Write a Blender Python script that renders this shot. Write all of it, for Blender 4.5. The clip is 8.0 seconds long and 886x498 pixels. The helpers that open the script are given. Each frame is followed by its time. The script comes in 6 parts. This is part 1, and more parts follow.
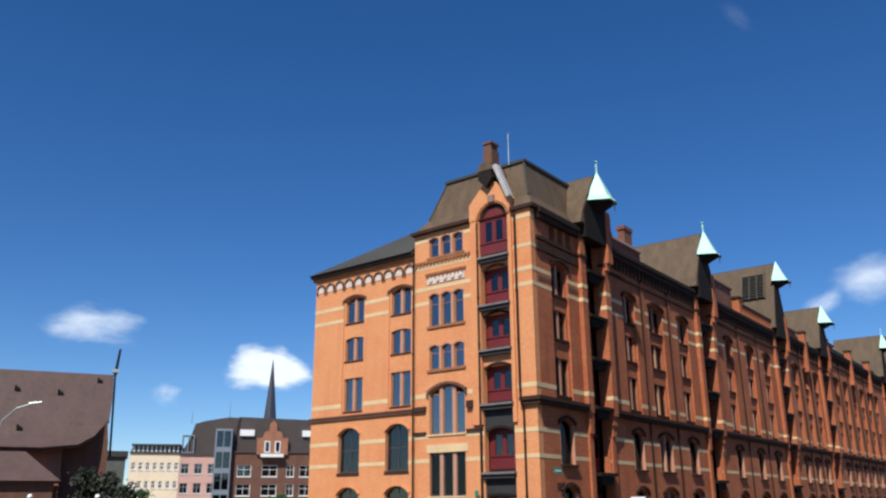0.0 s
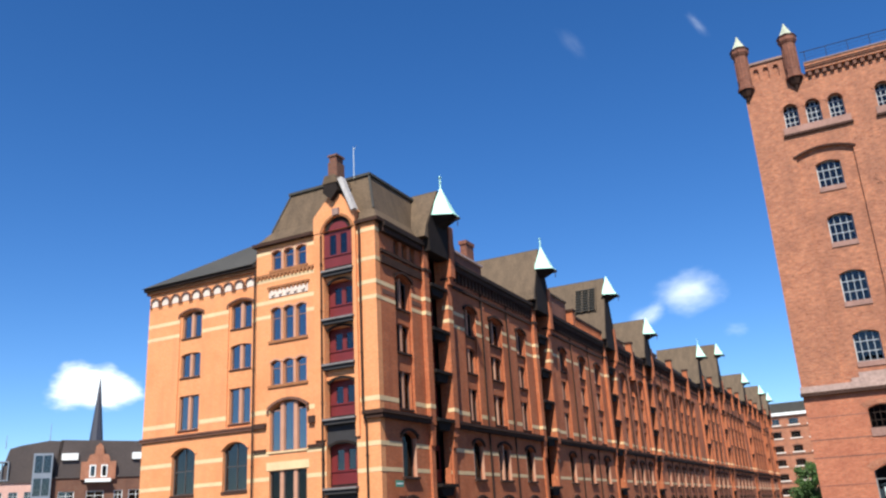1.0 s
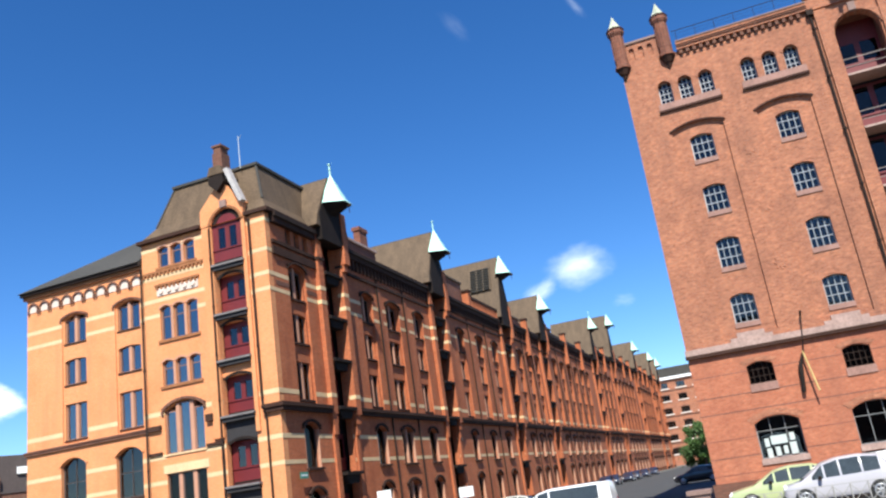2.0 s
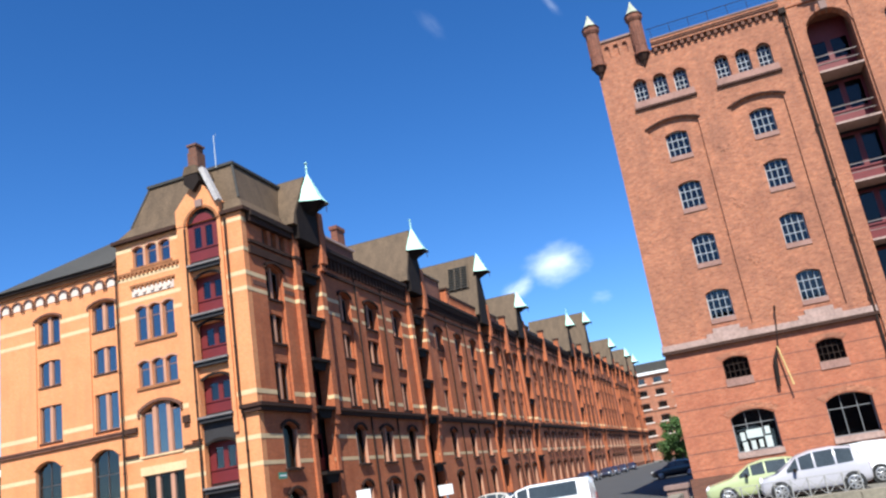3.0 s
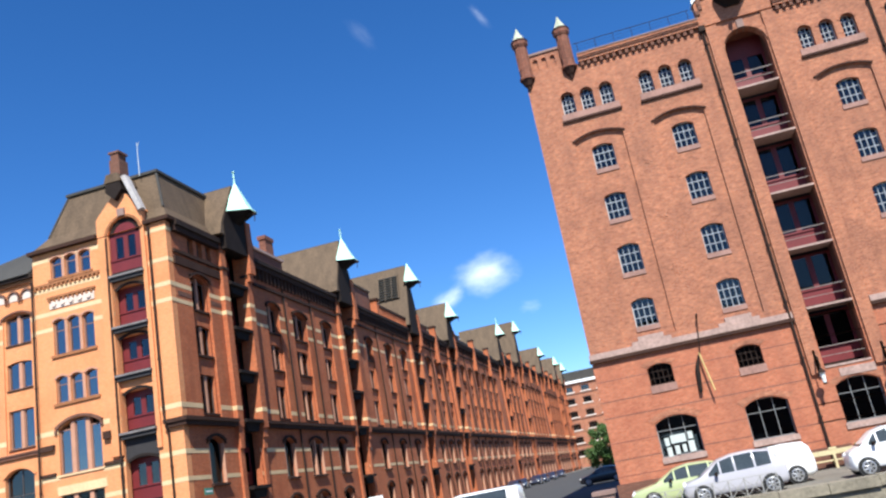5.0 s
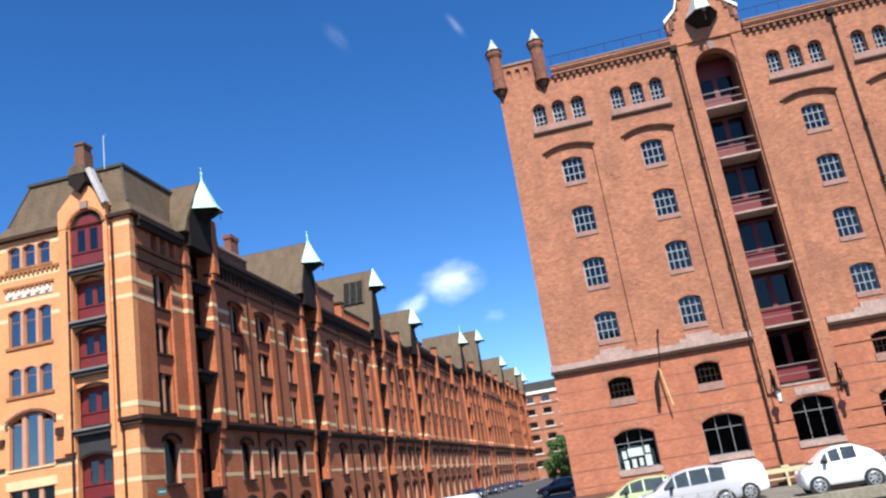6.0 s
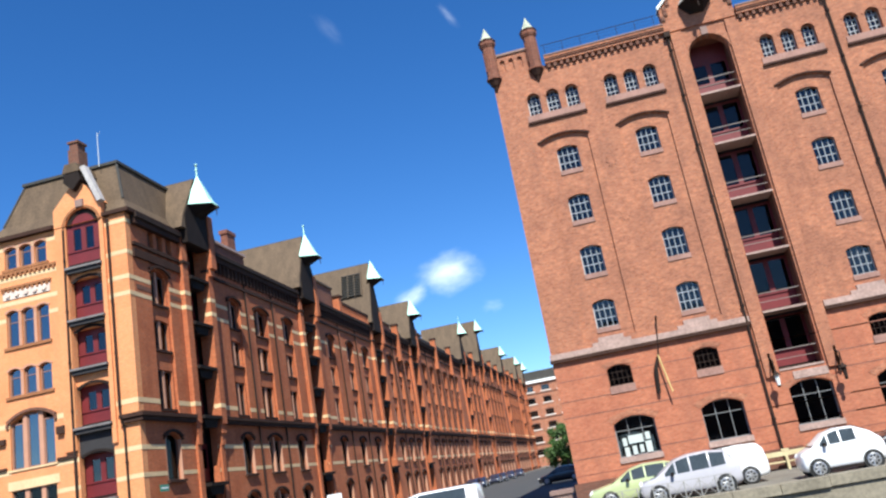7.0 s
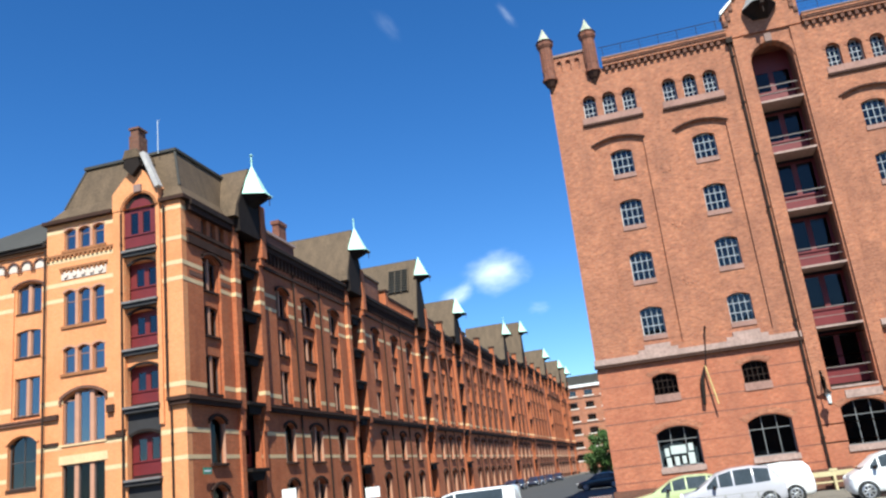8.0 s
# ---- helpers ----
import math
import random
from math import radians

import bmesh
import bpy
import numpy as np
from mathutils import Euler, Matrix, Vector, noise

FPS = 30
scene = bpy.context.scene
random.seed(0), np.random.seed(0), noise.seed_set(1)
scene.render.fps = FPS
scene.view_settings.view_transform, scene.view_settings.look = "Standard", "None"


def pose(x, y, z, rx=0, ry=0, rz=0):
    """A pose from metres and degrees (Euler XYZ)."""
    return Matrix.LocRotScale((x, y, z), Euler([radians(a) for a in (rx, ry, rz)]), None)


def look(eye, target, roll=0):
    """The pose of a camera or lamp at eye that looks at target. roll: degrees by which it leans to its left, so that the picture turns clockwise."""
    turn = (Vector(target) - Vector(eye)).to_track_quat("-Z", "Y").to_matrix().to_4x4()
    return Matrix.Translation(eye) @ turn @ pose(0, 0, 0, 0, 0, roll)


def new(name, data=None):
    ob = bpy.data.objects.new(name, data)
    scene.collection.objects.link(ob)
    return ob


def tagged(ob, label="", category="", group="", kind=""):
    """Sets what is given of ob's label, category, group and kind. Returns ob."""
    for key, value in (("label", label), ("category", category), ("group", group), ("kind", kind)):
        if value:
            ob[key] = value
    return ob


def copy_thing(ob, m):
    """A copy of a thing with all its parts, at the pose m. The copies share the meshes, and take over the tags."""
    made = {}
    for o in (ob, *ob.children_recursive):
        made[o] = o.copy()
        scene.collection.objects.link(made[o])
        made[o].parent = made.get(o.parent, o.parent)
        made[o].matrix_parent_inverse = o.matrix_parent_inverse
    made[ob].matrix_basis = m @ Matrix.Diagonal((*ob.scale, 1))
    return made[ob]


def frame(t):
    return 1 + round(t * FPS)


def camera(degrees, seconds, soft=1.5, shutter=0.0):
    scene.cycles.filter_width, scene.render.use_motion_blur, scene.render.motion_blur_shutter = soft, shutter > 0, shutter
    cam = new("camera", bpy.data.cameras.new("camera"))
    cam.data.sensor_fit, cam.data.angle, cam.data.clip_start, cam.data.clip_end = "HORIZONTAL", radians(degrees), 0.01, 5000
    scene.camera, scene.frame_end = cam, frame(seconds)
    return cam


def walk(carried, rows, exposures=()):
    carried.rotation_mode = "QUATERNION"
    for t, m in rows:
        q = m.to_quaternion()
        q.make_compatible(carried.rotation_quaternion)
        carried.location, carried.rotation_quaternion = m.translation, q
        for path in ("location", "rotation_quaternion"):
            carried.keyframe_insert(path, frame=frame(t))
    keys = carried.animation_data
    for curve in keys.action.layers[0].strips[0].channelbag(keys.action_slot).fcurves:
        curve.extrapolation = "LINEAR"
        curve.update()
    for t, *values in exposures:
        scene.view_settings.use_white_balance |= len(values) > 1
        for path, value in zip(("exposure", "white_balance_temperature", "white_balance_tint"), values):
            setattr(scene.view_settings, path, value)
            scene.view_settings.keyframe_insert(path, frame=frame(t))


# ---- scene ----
cam = camera(56.84, 8.0, soft=2.35)
EYE = (0.0, 0.0, 2.3)
PATH = [
    (0.0, 107.71, 0.37, 37.98), (0.5, 108.16, 1.43, 33.15), (1.0, 108.32, 3.17, 27.47), (1.5, 107.48, 6.89, 23.35),
    (2.0, 106.65, 8.15, 21.22), (2.2, 105.98, 8.27, 20.90), (3.3, 106.42, 9.30, 19.55), (3.5, 106.34, 9.58, 19.40),
    (4.0, 106.29, 10.96, 17.23), (4.5, 106.18, 10.89, 15.06), (4.7, 106.22, 10.60, 15.55), (5.8, 106.22, 8.95, 12.42),
    (6.0, 106.23, 8.83, 12.20), (6.5, 105.87, 9.52, 12.80), (7.0, 105.63, 9.99, 12.32), (7.5, 105.67, 7.21, 11.95),
    (8.0, 105.90, 6.65, 14.90)]
walk(cam, [(t, pose(*EYE, rx, ry, rz)) for t, rx, ry, rz in PATH],
     exposures=[(0.0, 0.13, 6360, 6), (0.5, 0.33, 6440, 6), (1.0, 0.63, 6440, 6), (1.5, 0.79, 6420, 5), (3.3, 0.77, 6200, 6), (6.5, 0.78, 6220, 6), (7.0, 0.78, 6220, 4), (7.5, 0.75, 6250, 0), (8.0, 0.77, 6250, 0)])

# ---- sky and sun ----
SUN_DIR = Vector((0.19, -0.62, 0.76)).normalized()
world = bpy.data.worlds.new("sky")
scene.world = world
world.use_nodes = True
wn = world.node_tree
wn.nodes.clear()
sky = wn.nodes.new("ShaderNodeTexSky")
sky.sky_type = "NISHITA"
sky.sun_disc = False
sky.sun_elevation = math.asin(SUN_DIR.z)
sky.sun_rotation = math.atan2(SUN_DIR.x, SUN_DIR.y)
sky.air_density, sky.dust_density, sky.ozone_density = 0.8, 0.2, 3.5
bg = wn.nodes.new("ShaderNodeBackground")
bg.inputs["Strength"].default_value = 0.112
wout = wn.nodes.new("ShaderNodeOutputWorld")
deep = wn.nodes.new("ShaderNodeHueSaturation")
deep.inputs["Saturation"].default_value = 1.27
deep.inputs["Hue"].default_value = 0.508
wn.links.new(sky.outputs[0], deep.inputs["Color"])
wn.links.new(deep.outputs[0], bg.inputs[0])
wn.links.new(bg.outputs[0], wout.inputs[0])
sun_data = bpy.data.lights.new("sun", "SUN")
sun_data.energy, sun_data.angle, sun_data.color = 5.0, radians(0.53), (1.0, 0.95, 0.87)
sun = new("sun", sun_data)
sun.matrix_world = look(SUN_DIR * 300, (0, 0, 0))


# ---- materials ----
def mat(name, color, rough=0.8, metal=0.0, var=0.25, scale=1.5, fine=18.0, bump=0.0, spec=0.5, streak=False):
    """A surface with two scales of mottling and a light relief."""
    m = bpy.data.materials.new(name)
    m.use_nodes = True
    nt = m.node_tree
    b = nt.nodes["Principled BSDF"]
    b.inputs["Roughness"].default_value, b.inputs["Metallic"].default_value = rough, metal
    b.inputs["Specular IOR Level"].default_value = spec
    geo = nt.nodes.new("ShaderNodeNewGeometry")
    n1, n2 = nt.nodes.new("ShaderNodeTexNoise"), nt.nodes.new("ShaderNodeTexNoise")
    n1.inputs["Scale"].default_value, n1.inputs["Detail"].default_value = scale, 5
    n2.inputs["Scale"].default_value, n2.inputs["Detail"].default_value = fine, 3
    nt.links.new(geo.outputs["Position"], n2.inputs["Vector"])
    run = nt.nodes.new("ShaderNodeVectorMath")
    run.operation = "MULTIPLY"
    run.inputs[1].default_value = (3.2, 3.2, 0.35) if streak else (1, 1, 1)
    nt.links.new(geo.outputs["Position"], run.inputs[0])
    nt.links.new(run.outputs[0], n1.inputs["Vector"])
    add = nt.nodes.new("ShaderNodeMath")
    add.operation = "ADD"
    nt.links.new(n1.outputs["Fac"], add.inputs[0])
    nt.links.new(n2.outputs["Fac"], add.inputs[1])
    ramp = nt.nodes.new("ShaderNodeMapRange")
    ramp.inputs["From Min"].default_value, ramp.inputs["From Max"].default_value = 0.65, 1.35
    ramp.inputs["To Min"].default_value, ramp.inputs["To Max"].default_value = 1 - var, 1 + var
    nt.links.new(add.outputs[0], ramp.inputs["Value"])
    mul = nt.nodes.new("ShaderNodeVectorMath")
    mul.operation = "SCALE"
    mul.inputs[0].default_value = color[:3]
    nt.links.new(ramp.outputs[0], mul.inputs["Scale"])
    nt.links.new(mul.outputs[0], b.inputs["Base Color"])
    if bump:
        bp = nt.nodes.new("ShaderNodeBump")
        bp.inputs["Strength"].default_value, bp.inputs["Distance"].default_value = bump, 0.02
        nt.links.new(n2.outputs["Fac"], bp.inputs["Height"])
        nt.links.new(bp.outputs[0], b.inputs["Normal"])
    return m


def brick_mat(name, c1, c2, mortar, blotch, stain, grit=0.22):
    """Brickwork at true size, with blotches of other firings and dark runs of weather."""
    m = bpy.data.materials.new(name)
    m.use_nodes = True
    nt = m.node_tree
    L = nt.links.new
    b = nt.nodes["Principled BSDF"]
    b.inputs["Roughness"].default_value = 0.85
    b.inputs["Specular IOR Level"].default_value = 0.25
    geo = nt.nodes.new("ShaderNodeNewGeometry")
    sep = nt.nodes.new("ShaderNodeSeparateXYZ")
    L(geo.outputs["Position"], sep.inputs[0])
    add = nt.nodes.new("ShaderNodeMath")
    L(sep.outputs["X"], add.inputs[0])
    L(sep.outputs["Y"], add.inputs[1])
    com = nt.nodes.new("ShaderNodeCombineXYZ")
    L(add.outputs[0], com.inputs["X"])
    L(sep.outputs["Z"], com.inputs["Y"])
    br = nt.nodes.new("ShaderNodeTexBrick")
    br.inputs["Scale"].default_value = 1.0
    br.inputs["Brick Width"].default_value, br.inputs["Row Height"].default_value = 0.25, 0.077
    br.inputs["Mortar Size"].default_value = 0.009
    br.inputs["Color1"].default_value, br.inputs["Color2"].default_value = (*c1, 1), (*c2, 1)
    br.inputs["Mortar"].default_value = (*mortar, 1)
    L(com.outputs[0], br.inputs["Vector"])
    n1 = nt.nodes.new("ShaderNodeTexNoise")
    n1.inputs["Scale"].default_value, n1.inputs["Detail"].default_value, n1.inputs["Roughness"].default_value = 0.55, 8, 0.62
    L(geo.outputs["Position"], n1.inputs["Vector"])
    r1 = nt.nodes.new("ShaderNodeMapRange")
    r1.inputs["From Min"].default_value, r1.inputs["From Max"].default_value = 0.46, 0.68
    L(n1.outputs["Fac"], r1.inputs["Value"])
    mx = nt.nodes.new("ShaderNodeMix")
    mx.data_type = "RGBA"
    scaled = nt.nodes.new("ShaderNodeMath")
    scaled.operation = "MULTIPLY"
    scaled.inputs[1].default_value = 0.6
    L(r1.outputs[0], scaled.inputs[0])
    L(scaled.outputs[0], mx.inputs["Factor"])
    L(br.outputs["Color"], mx.inputs["A"])
    mx.inputs["B"].default_value = (*blotch, 1)
    n3 = nt.nodes.new("ShaderNodeTexNoise")
    n3.inputs["Scale"].default_value, n3.inputs["Detail"].default_value, n3.inputs["Roughness"].default_value = 6.5, 6, 0.72
    lay = nt.nodes.new("ShaderNodeVectorMath")
    lay.operation = "MULTIPLY"
    lay.inputs[1].default_value = (0.9, 0.9, 2.4)
    L(geo.outputs["Position"], lay.inputs[0])
    L(lay.outputs[0], n3.inputs["Vector"])
    r3 = nt.nodes.new("ShaderNodeMapRange")
    r3.inputs["From Min"].default_value, r3.inputs["From Max"].default_value = 0.35, 0.65
    r3.inputs["To Min"].default_value, r3.inputs["To Max"].default_value = 1 - grit * 1.1, 1 + grit * 0.9
    L(n3.outputs["Fac"], r3.inputs["Value"])
    grain = nt.nodes.new("ShaderNodeVectorMath")
    grain.operation = "SCALE"
    L(mx.outputs["Result"], grain.inputs[0])
    L(r3.outputs[0], grain.inputs["Scale"])
    wide = nt.nodes.new("ShaderNodeVectorMath")
    wide.operation = "MULTIPLY"
    wide.inputs[1].default_value = (1.6, 1.6, 0.16)
    L(geo.outputs["Position"], wide.inputs[0])
    n2 = nt.nodes.new("ShaderNodeTexNoise")
    n2.inputs["Scale"].default_value, n2.inputs["Detail"].default_value = 1.0, 6
    L(wide.outputs[0], n2.inputs["Vector"])
    r2 = nt.nodes.new("ShaderNodeMapRange")
    r2.inputs["From Min"].default_value, r2.inputs["From Max"].default_value = 0.5, 0.8
    r2.inputs["To Max"].default_value = 0.55
    L(n2.outputs["Fac"], r2.inputs["Value"])
    mx2 = nt.nodes.new("ShaderNodeMix")
    mx2.data_type = "RGBA"
    L(r2.outputs[0], mx2.inputs["Factor"])
    L(grain.outputs[0], mx2.inputs["A"])
    mx2.inputs["B"].default_value = (*stain, 1)
    L(mx2.outputs["Result"], b.inputs["Base Color"])
    bp = nt.nodes.new("ShaderNodeBump")
    bp.inputs["Strength"].default_value, bp.inputs["Distance"].default_value = 0.5, 0.01
    L(br.outputs["Fac"], bp.inputs["Height"])
    bp.invert = True
    L(bp.outputs[0], b.inputs["Normal"])
    return m


def glass_mat(name, tint, gloss):
    m = bpy.data.materials.new(name)
    m.use_nodes = True
    nt = m.node_tree
    nt.nodes.clear()
    out = nt.nodes.new("ShaderNodeOutputMaterial")
    tr, gl, mx = nt.nodes.new("ShaderNodeBsdfTransparent"), nt.nodes.new("ShaderNodeBsdfGlossy"), nt.nodes.new("ShaderNodeMixShader")
    fr = nt.nodes.new("ShaderNodeFresnel")
    fr.inputs["IOR"].default_value = gloss
    tr.inputs["Color"].default_value = (*tint, 1)
    gl.inputs["Roughness"].default_value = 0.03
    geo, n = nt.nodes.new("ShaderNodeNewGeometry"), nt.nodes.new("ShaderNodeTexNoise")
    n.inputs["Scale"].default_value = 0.9
    nt.links.new(geo.outputs["Position"], n.inputs["Vector"])
    bp = nt.nodes.new("ShaderNodeBump")
    bp.inputs["Strength"].default_value, bp.inputs["Distance"].default_value = 0.12, 0.05
    nt.links.new(n.outputs["Fac"], bp.inputs["Height"])
    nt.links.new(bp.outputs[0], gl.inputs["Normal"])
    nt.links.new(fr.outputs[0], mx.inputs[0])
    nt.links.new(tr.outputs[0], mx.inputs[1])
    nt.links.new(gl.outputs[0], mx.inputs[2])
    nt.links.new(mx.outputs[0], out.inputs[0])
    return m


BRICK_L = brick_mat("orange_brick", (0.77, 0.305, 0.122), (0.71, 0.270, 0.104), (0.58, 0.31, 0.17), (0.65, 0.222, 0.086), (0.56, 0.205, 0.098), 0.14)
BRICK_R = brick_mat("red_brick", (0.48, 0.176, 0.088), (0.31, 0.103, 0.055), (0.34, 0.21, 0.145), (0.24, 0.102, 0.064), (0.19, 0.088, 0.060), 0.28)
BRICK_B = brick_mat("clean_red_brick", (0.50, 0.168, 0.086), (0.40, 0.118, 0.060), (0.33, 0.18, 0.12), (0.33, 0.108, 0.062), (0.27, 0.105, 0.066), 0.2)
# for the sooty turrets, and for the attic wall with its shade coloured in
SOOT_SHADE_BRICK = brick_mat("sooty_and_shaded_brick", (0.27, 0.098, 0.058), (0.19, 0.068, 0.042), (0.17, 0.10, 0.075), (0.13, 0.055, 0.040), (0.09, 0.045, 0.035))
# near-black for thin shadow lines put in as solid strips, and for turret rims
ARCHLINE = mat("shadow_line_and_rim", (0.050, 0.024, 0.018), 0.9, var=0.3, scale=1.5, fine=10, spec=0.15)
# the orange brick again, with the long front's weaker light darkened into it
BRICK_SHADED = brick_mat("shaded_orange_brick", (0.53, 0.148, 0.054), (0.41, 0.106, 0.040), (0.33, 0.16, 0.095), (0.33, 0.088, 0.036), (0.21, 0.064, 0.034), 0.22)
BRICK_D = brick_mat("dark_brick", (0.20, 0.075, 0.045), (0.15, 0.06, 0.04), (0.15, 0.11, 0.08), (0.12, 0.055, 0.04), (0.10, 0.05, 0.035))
CREAM = mat("cream_brick", (0.66, 0.47, 0.26), 0.8, var=0.15, scale=0.8, fine=9)
PALESTONE = mat("washed_sandstone", (0.36, 0.245, 0.205), 0.85, var=0.3, scale=1.0, fine=8, bump=0.3)
SILLSTONE = mat("pinkish_sill_stone", (0.29, 0.160, 0.125), 0.85, var=0.25, scale=1.2, fine=10, bump=0.2)
STONE = mat("sandstone", (0.235, 0.150, 0.125), 0.85, var=0.2, scale=1.2, fine=14, bump=0.3)
GRANITE = mat("quay_stone", (0.22, 0.19, 0.14), 0.85, var=0.35, scale=0.9, fine=8, bump=0.5)
PALE = mat("pale_plaster", (0.62, 0.50, 0.42), 0.85, var=0.15)
# dark mouldings, coloured darker still to deepen the shade along them
DARKSTONE = mat("dark_shaded_moulding", (0.050, 0.026, 0.019), 0.9, var=0.3, scale=1.0, fine=10, spec=0.15)
BURNT = mat("burnt_brick", (0.30, 0.125, 0.055), 0.88, var=0.3, scale=1.2, fine=12, spec=0.2)
FLASH = mat("white_flashing", (0.44, 0.40, 0.38), 0.6, var=0.2, scale=1.5, fine=6)
PINK = mat("pink_mullion", (0.47, 0.235, 0.150), 0.8, var=0.15)
ROOF = mat("brown_slate", (0.108, 0.071, 0.042), 0.7, var=0.34, scale=0.5, fine=7, bump=0.4, spec=0.3, streak=True)
ROOF2 = mat("grey_lead", (0.046, 0.042, 0.036), 0.85, var=0.25, scale=0.4, fine=6)
TILE = mat("church_tiles", (0.086, 0.049, 0.041), 0.75, var=0.22, scale=0.25, fine=3, bump=0.15, streak=True)
COPPER = mat("verdigris_copper", (0.46, 0.74, 0.60), 0.45, var=0.12, scale=0.9, fine=6)
LEADWHITE = mat("pale_zinc", (0.50, 0.52, 0.50), 0.4, metal=0.4, var=0.12)
# near-black paint; also stands in for shade under hoods and in recesses
NEARBLACK = mat("dark_paint_and_shade", (0.020, 0.014, 0.012), 0.85, var=0.3, spec=0.15)
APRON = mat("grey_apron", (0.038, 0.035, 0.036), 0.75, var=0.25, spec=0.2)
REDDOOR = mat("oxblood_paint", (0.135, 0.012, 0.014), 0.55, var=0.2, scale=1.5, fine=12)
FRAME_W = mat("pale_window_paint", (0.38, 0.39, 0.40), 0.5, var=0.1)
FRAME_P = mat("rosy_window_paint", (0.26, 0.135, 0.095), 0.55, var=0.15)
FRAME_G = mat("grey_window_paint", (0.20, 0.20, 0.20), 0.5, var=0.15)
FRAME_D = mat("dark_window_paint", (0.075, 0.06, 0.055), 0.5, var=0.2)
IRON = mat("black_iron", (0.030, 0.019, 0.015), 0.8, var=0.3, spec=0.15)
# for plain sheets behind the windows that stand for the unlit rooms' shade
ROOM = mat("unlit_room_shade", (0.018, 0.019, 0.022), 0.9, var=0.3)
GLASS = glass_mat("window_glass", (0.30, 0.34, 0.38), 1.95)
GLASS_E = glass_mat("sky_glass", (0.40, 0.44, 0.48), 3.6)
GLASS_R = glass_mat("old_window_glass", (0.34, 0.37, 0.39), 1.62)
GLASS_L = glass_mat("street_glass", (0.30, 0.32, 0.34), 1.22)
LEDGE = mat("grey_ledge", (0.17, 0.15, 0.145), 0.75, var=0.3, scale=1.5, fine=9)
GLASS_D = glass_mat("hatch_glass", (0.30, 0.34, 0.38), 1.4)


# ---- builders ----
def part(name, bm, material, parent, label="", m=None, smooth=False):
    me = bpy.data.meshes.new(name)
    bmesh.ops.recalc_face_normals(bm, faces=bm.faces)
    bm.to_mesh(me)
    bm.free()
    me.materials.append(material)
    if smooth:
        me.shade_smooth()
    return put(name, me, parent, m, label)


def put(name, me, parent, m=None, label=""):
    ob = new(name, me)
    ob.parent = parent
    if m is not None:
        ob.matrix_basis = m
    if label:
        ob["label"] = label
    return ob


def thing(name, label, category, group="", kind="", m=None):
    ob = new(name)
    if m is not None:
        ob.matrix_basis = m
    return tagged(ob, label, category, group, kind)


def quad(bm, *pts):
    return bm.faces.new([bm.verts.new(p) for p in pts])


def box(bm, x0, x1, y0, y1, z0, z1):
    v = [bm.verts.new((x, y, z)) for x in (x0, x1) for y in (y0, y1) for z in (z0, z1)]
    for f in ((0, 1, 3, 2), (4, 6, 7, 5), (0, 4, 5, 1), (2, 3, 7, 6), (0, 2, 6, 4), (1, 5, 7, 3)):
        bm.faces.new([v[i] for i in f])


def boxes(*rows):
    bm = bmesh.new()
    for r in rows:
        box(bm, *r)
    return bm


def prism(bm, outline, y0, y1):
    """Extrude an outline of (x, z) from y0 to y1."""
    a = [bm.verts.new((x, y0, z)) for x, z in outline]
    b = [bm.verts.new((x, y1, z)) for x, z in outline]
    bm.faces.new(a)
    bm.faces.new(b[::-1])
    n = len(a)
    for i in range(n):
        bm.faces.new((a[i], b[i], b[(i + 1) % n], a[(i + 1) % n]))


def tube(bm, a, b, r0, r1=None, n=8):
    """A round bar from a to b."""
    r1 = r0 if r1 is None else r1
    a, b = Vector(a), Vector(b)
    q = (b - a).to_track_quat("Z", "Y")
    ra, rb = [], []
    for i in range(n):
        d = q @ Vector((math.cos(2 * math.pi * i / n), math.sin(2 * math.pi * i / n), 0))
        ra.append(bm.verts.new(a + d * r0))
        rb.append(bm.verts.new(b + d * max(r1, 0.001)))
    bm.faces.new(ra[::-1])
    bm.faces.new(rb)
    for i in range(n):
        bm.faces.new((ra[i], ra[(i + 1) % n], rb[(i + 1) % n], rb[i]))


def arc(a, b, top, rise, n=8):
    """Points (u, z) of a segmental arch from (a, top - rise) over the middle to (b, top - rise)."""
    w = (b - a) / 2
    rise = min(rise, w)
    r = (w * w + rise * rise) / (2 * rise)
    half = math.asin(min(1, w / r)) if rise < w else math.pi / 2
    c = (a + b) / 2
    return [(c + r * math.sin(-half + 2 * half * i / n), top - r + r * math.cos(-half + 2 * half * i / n)) for i in range(n + 1)]


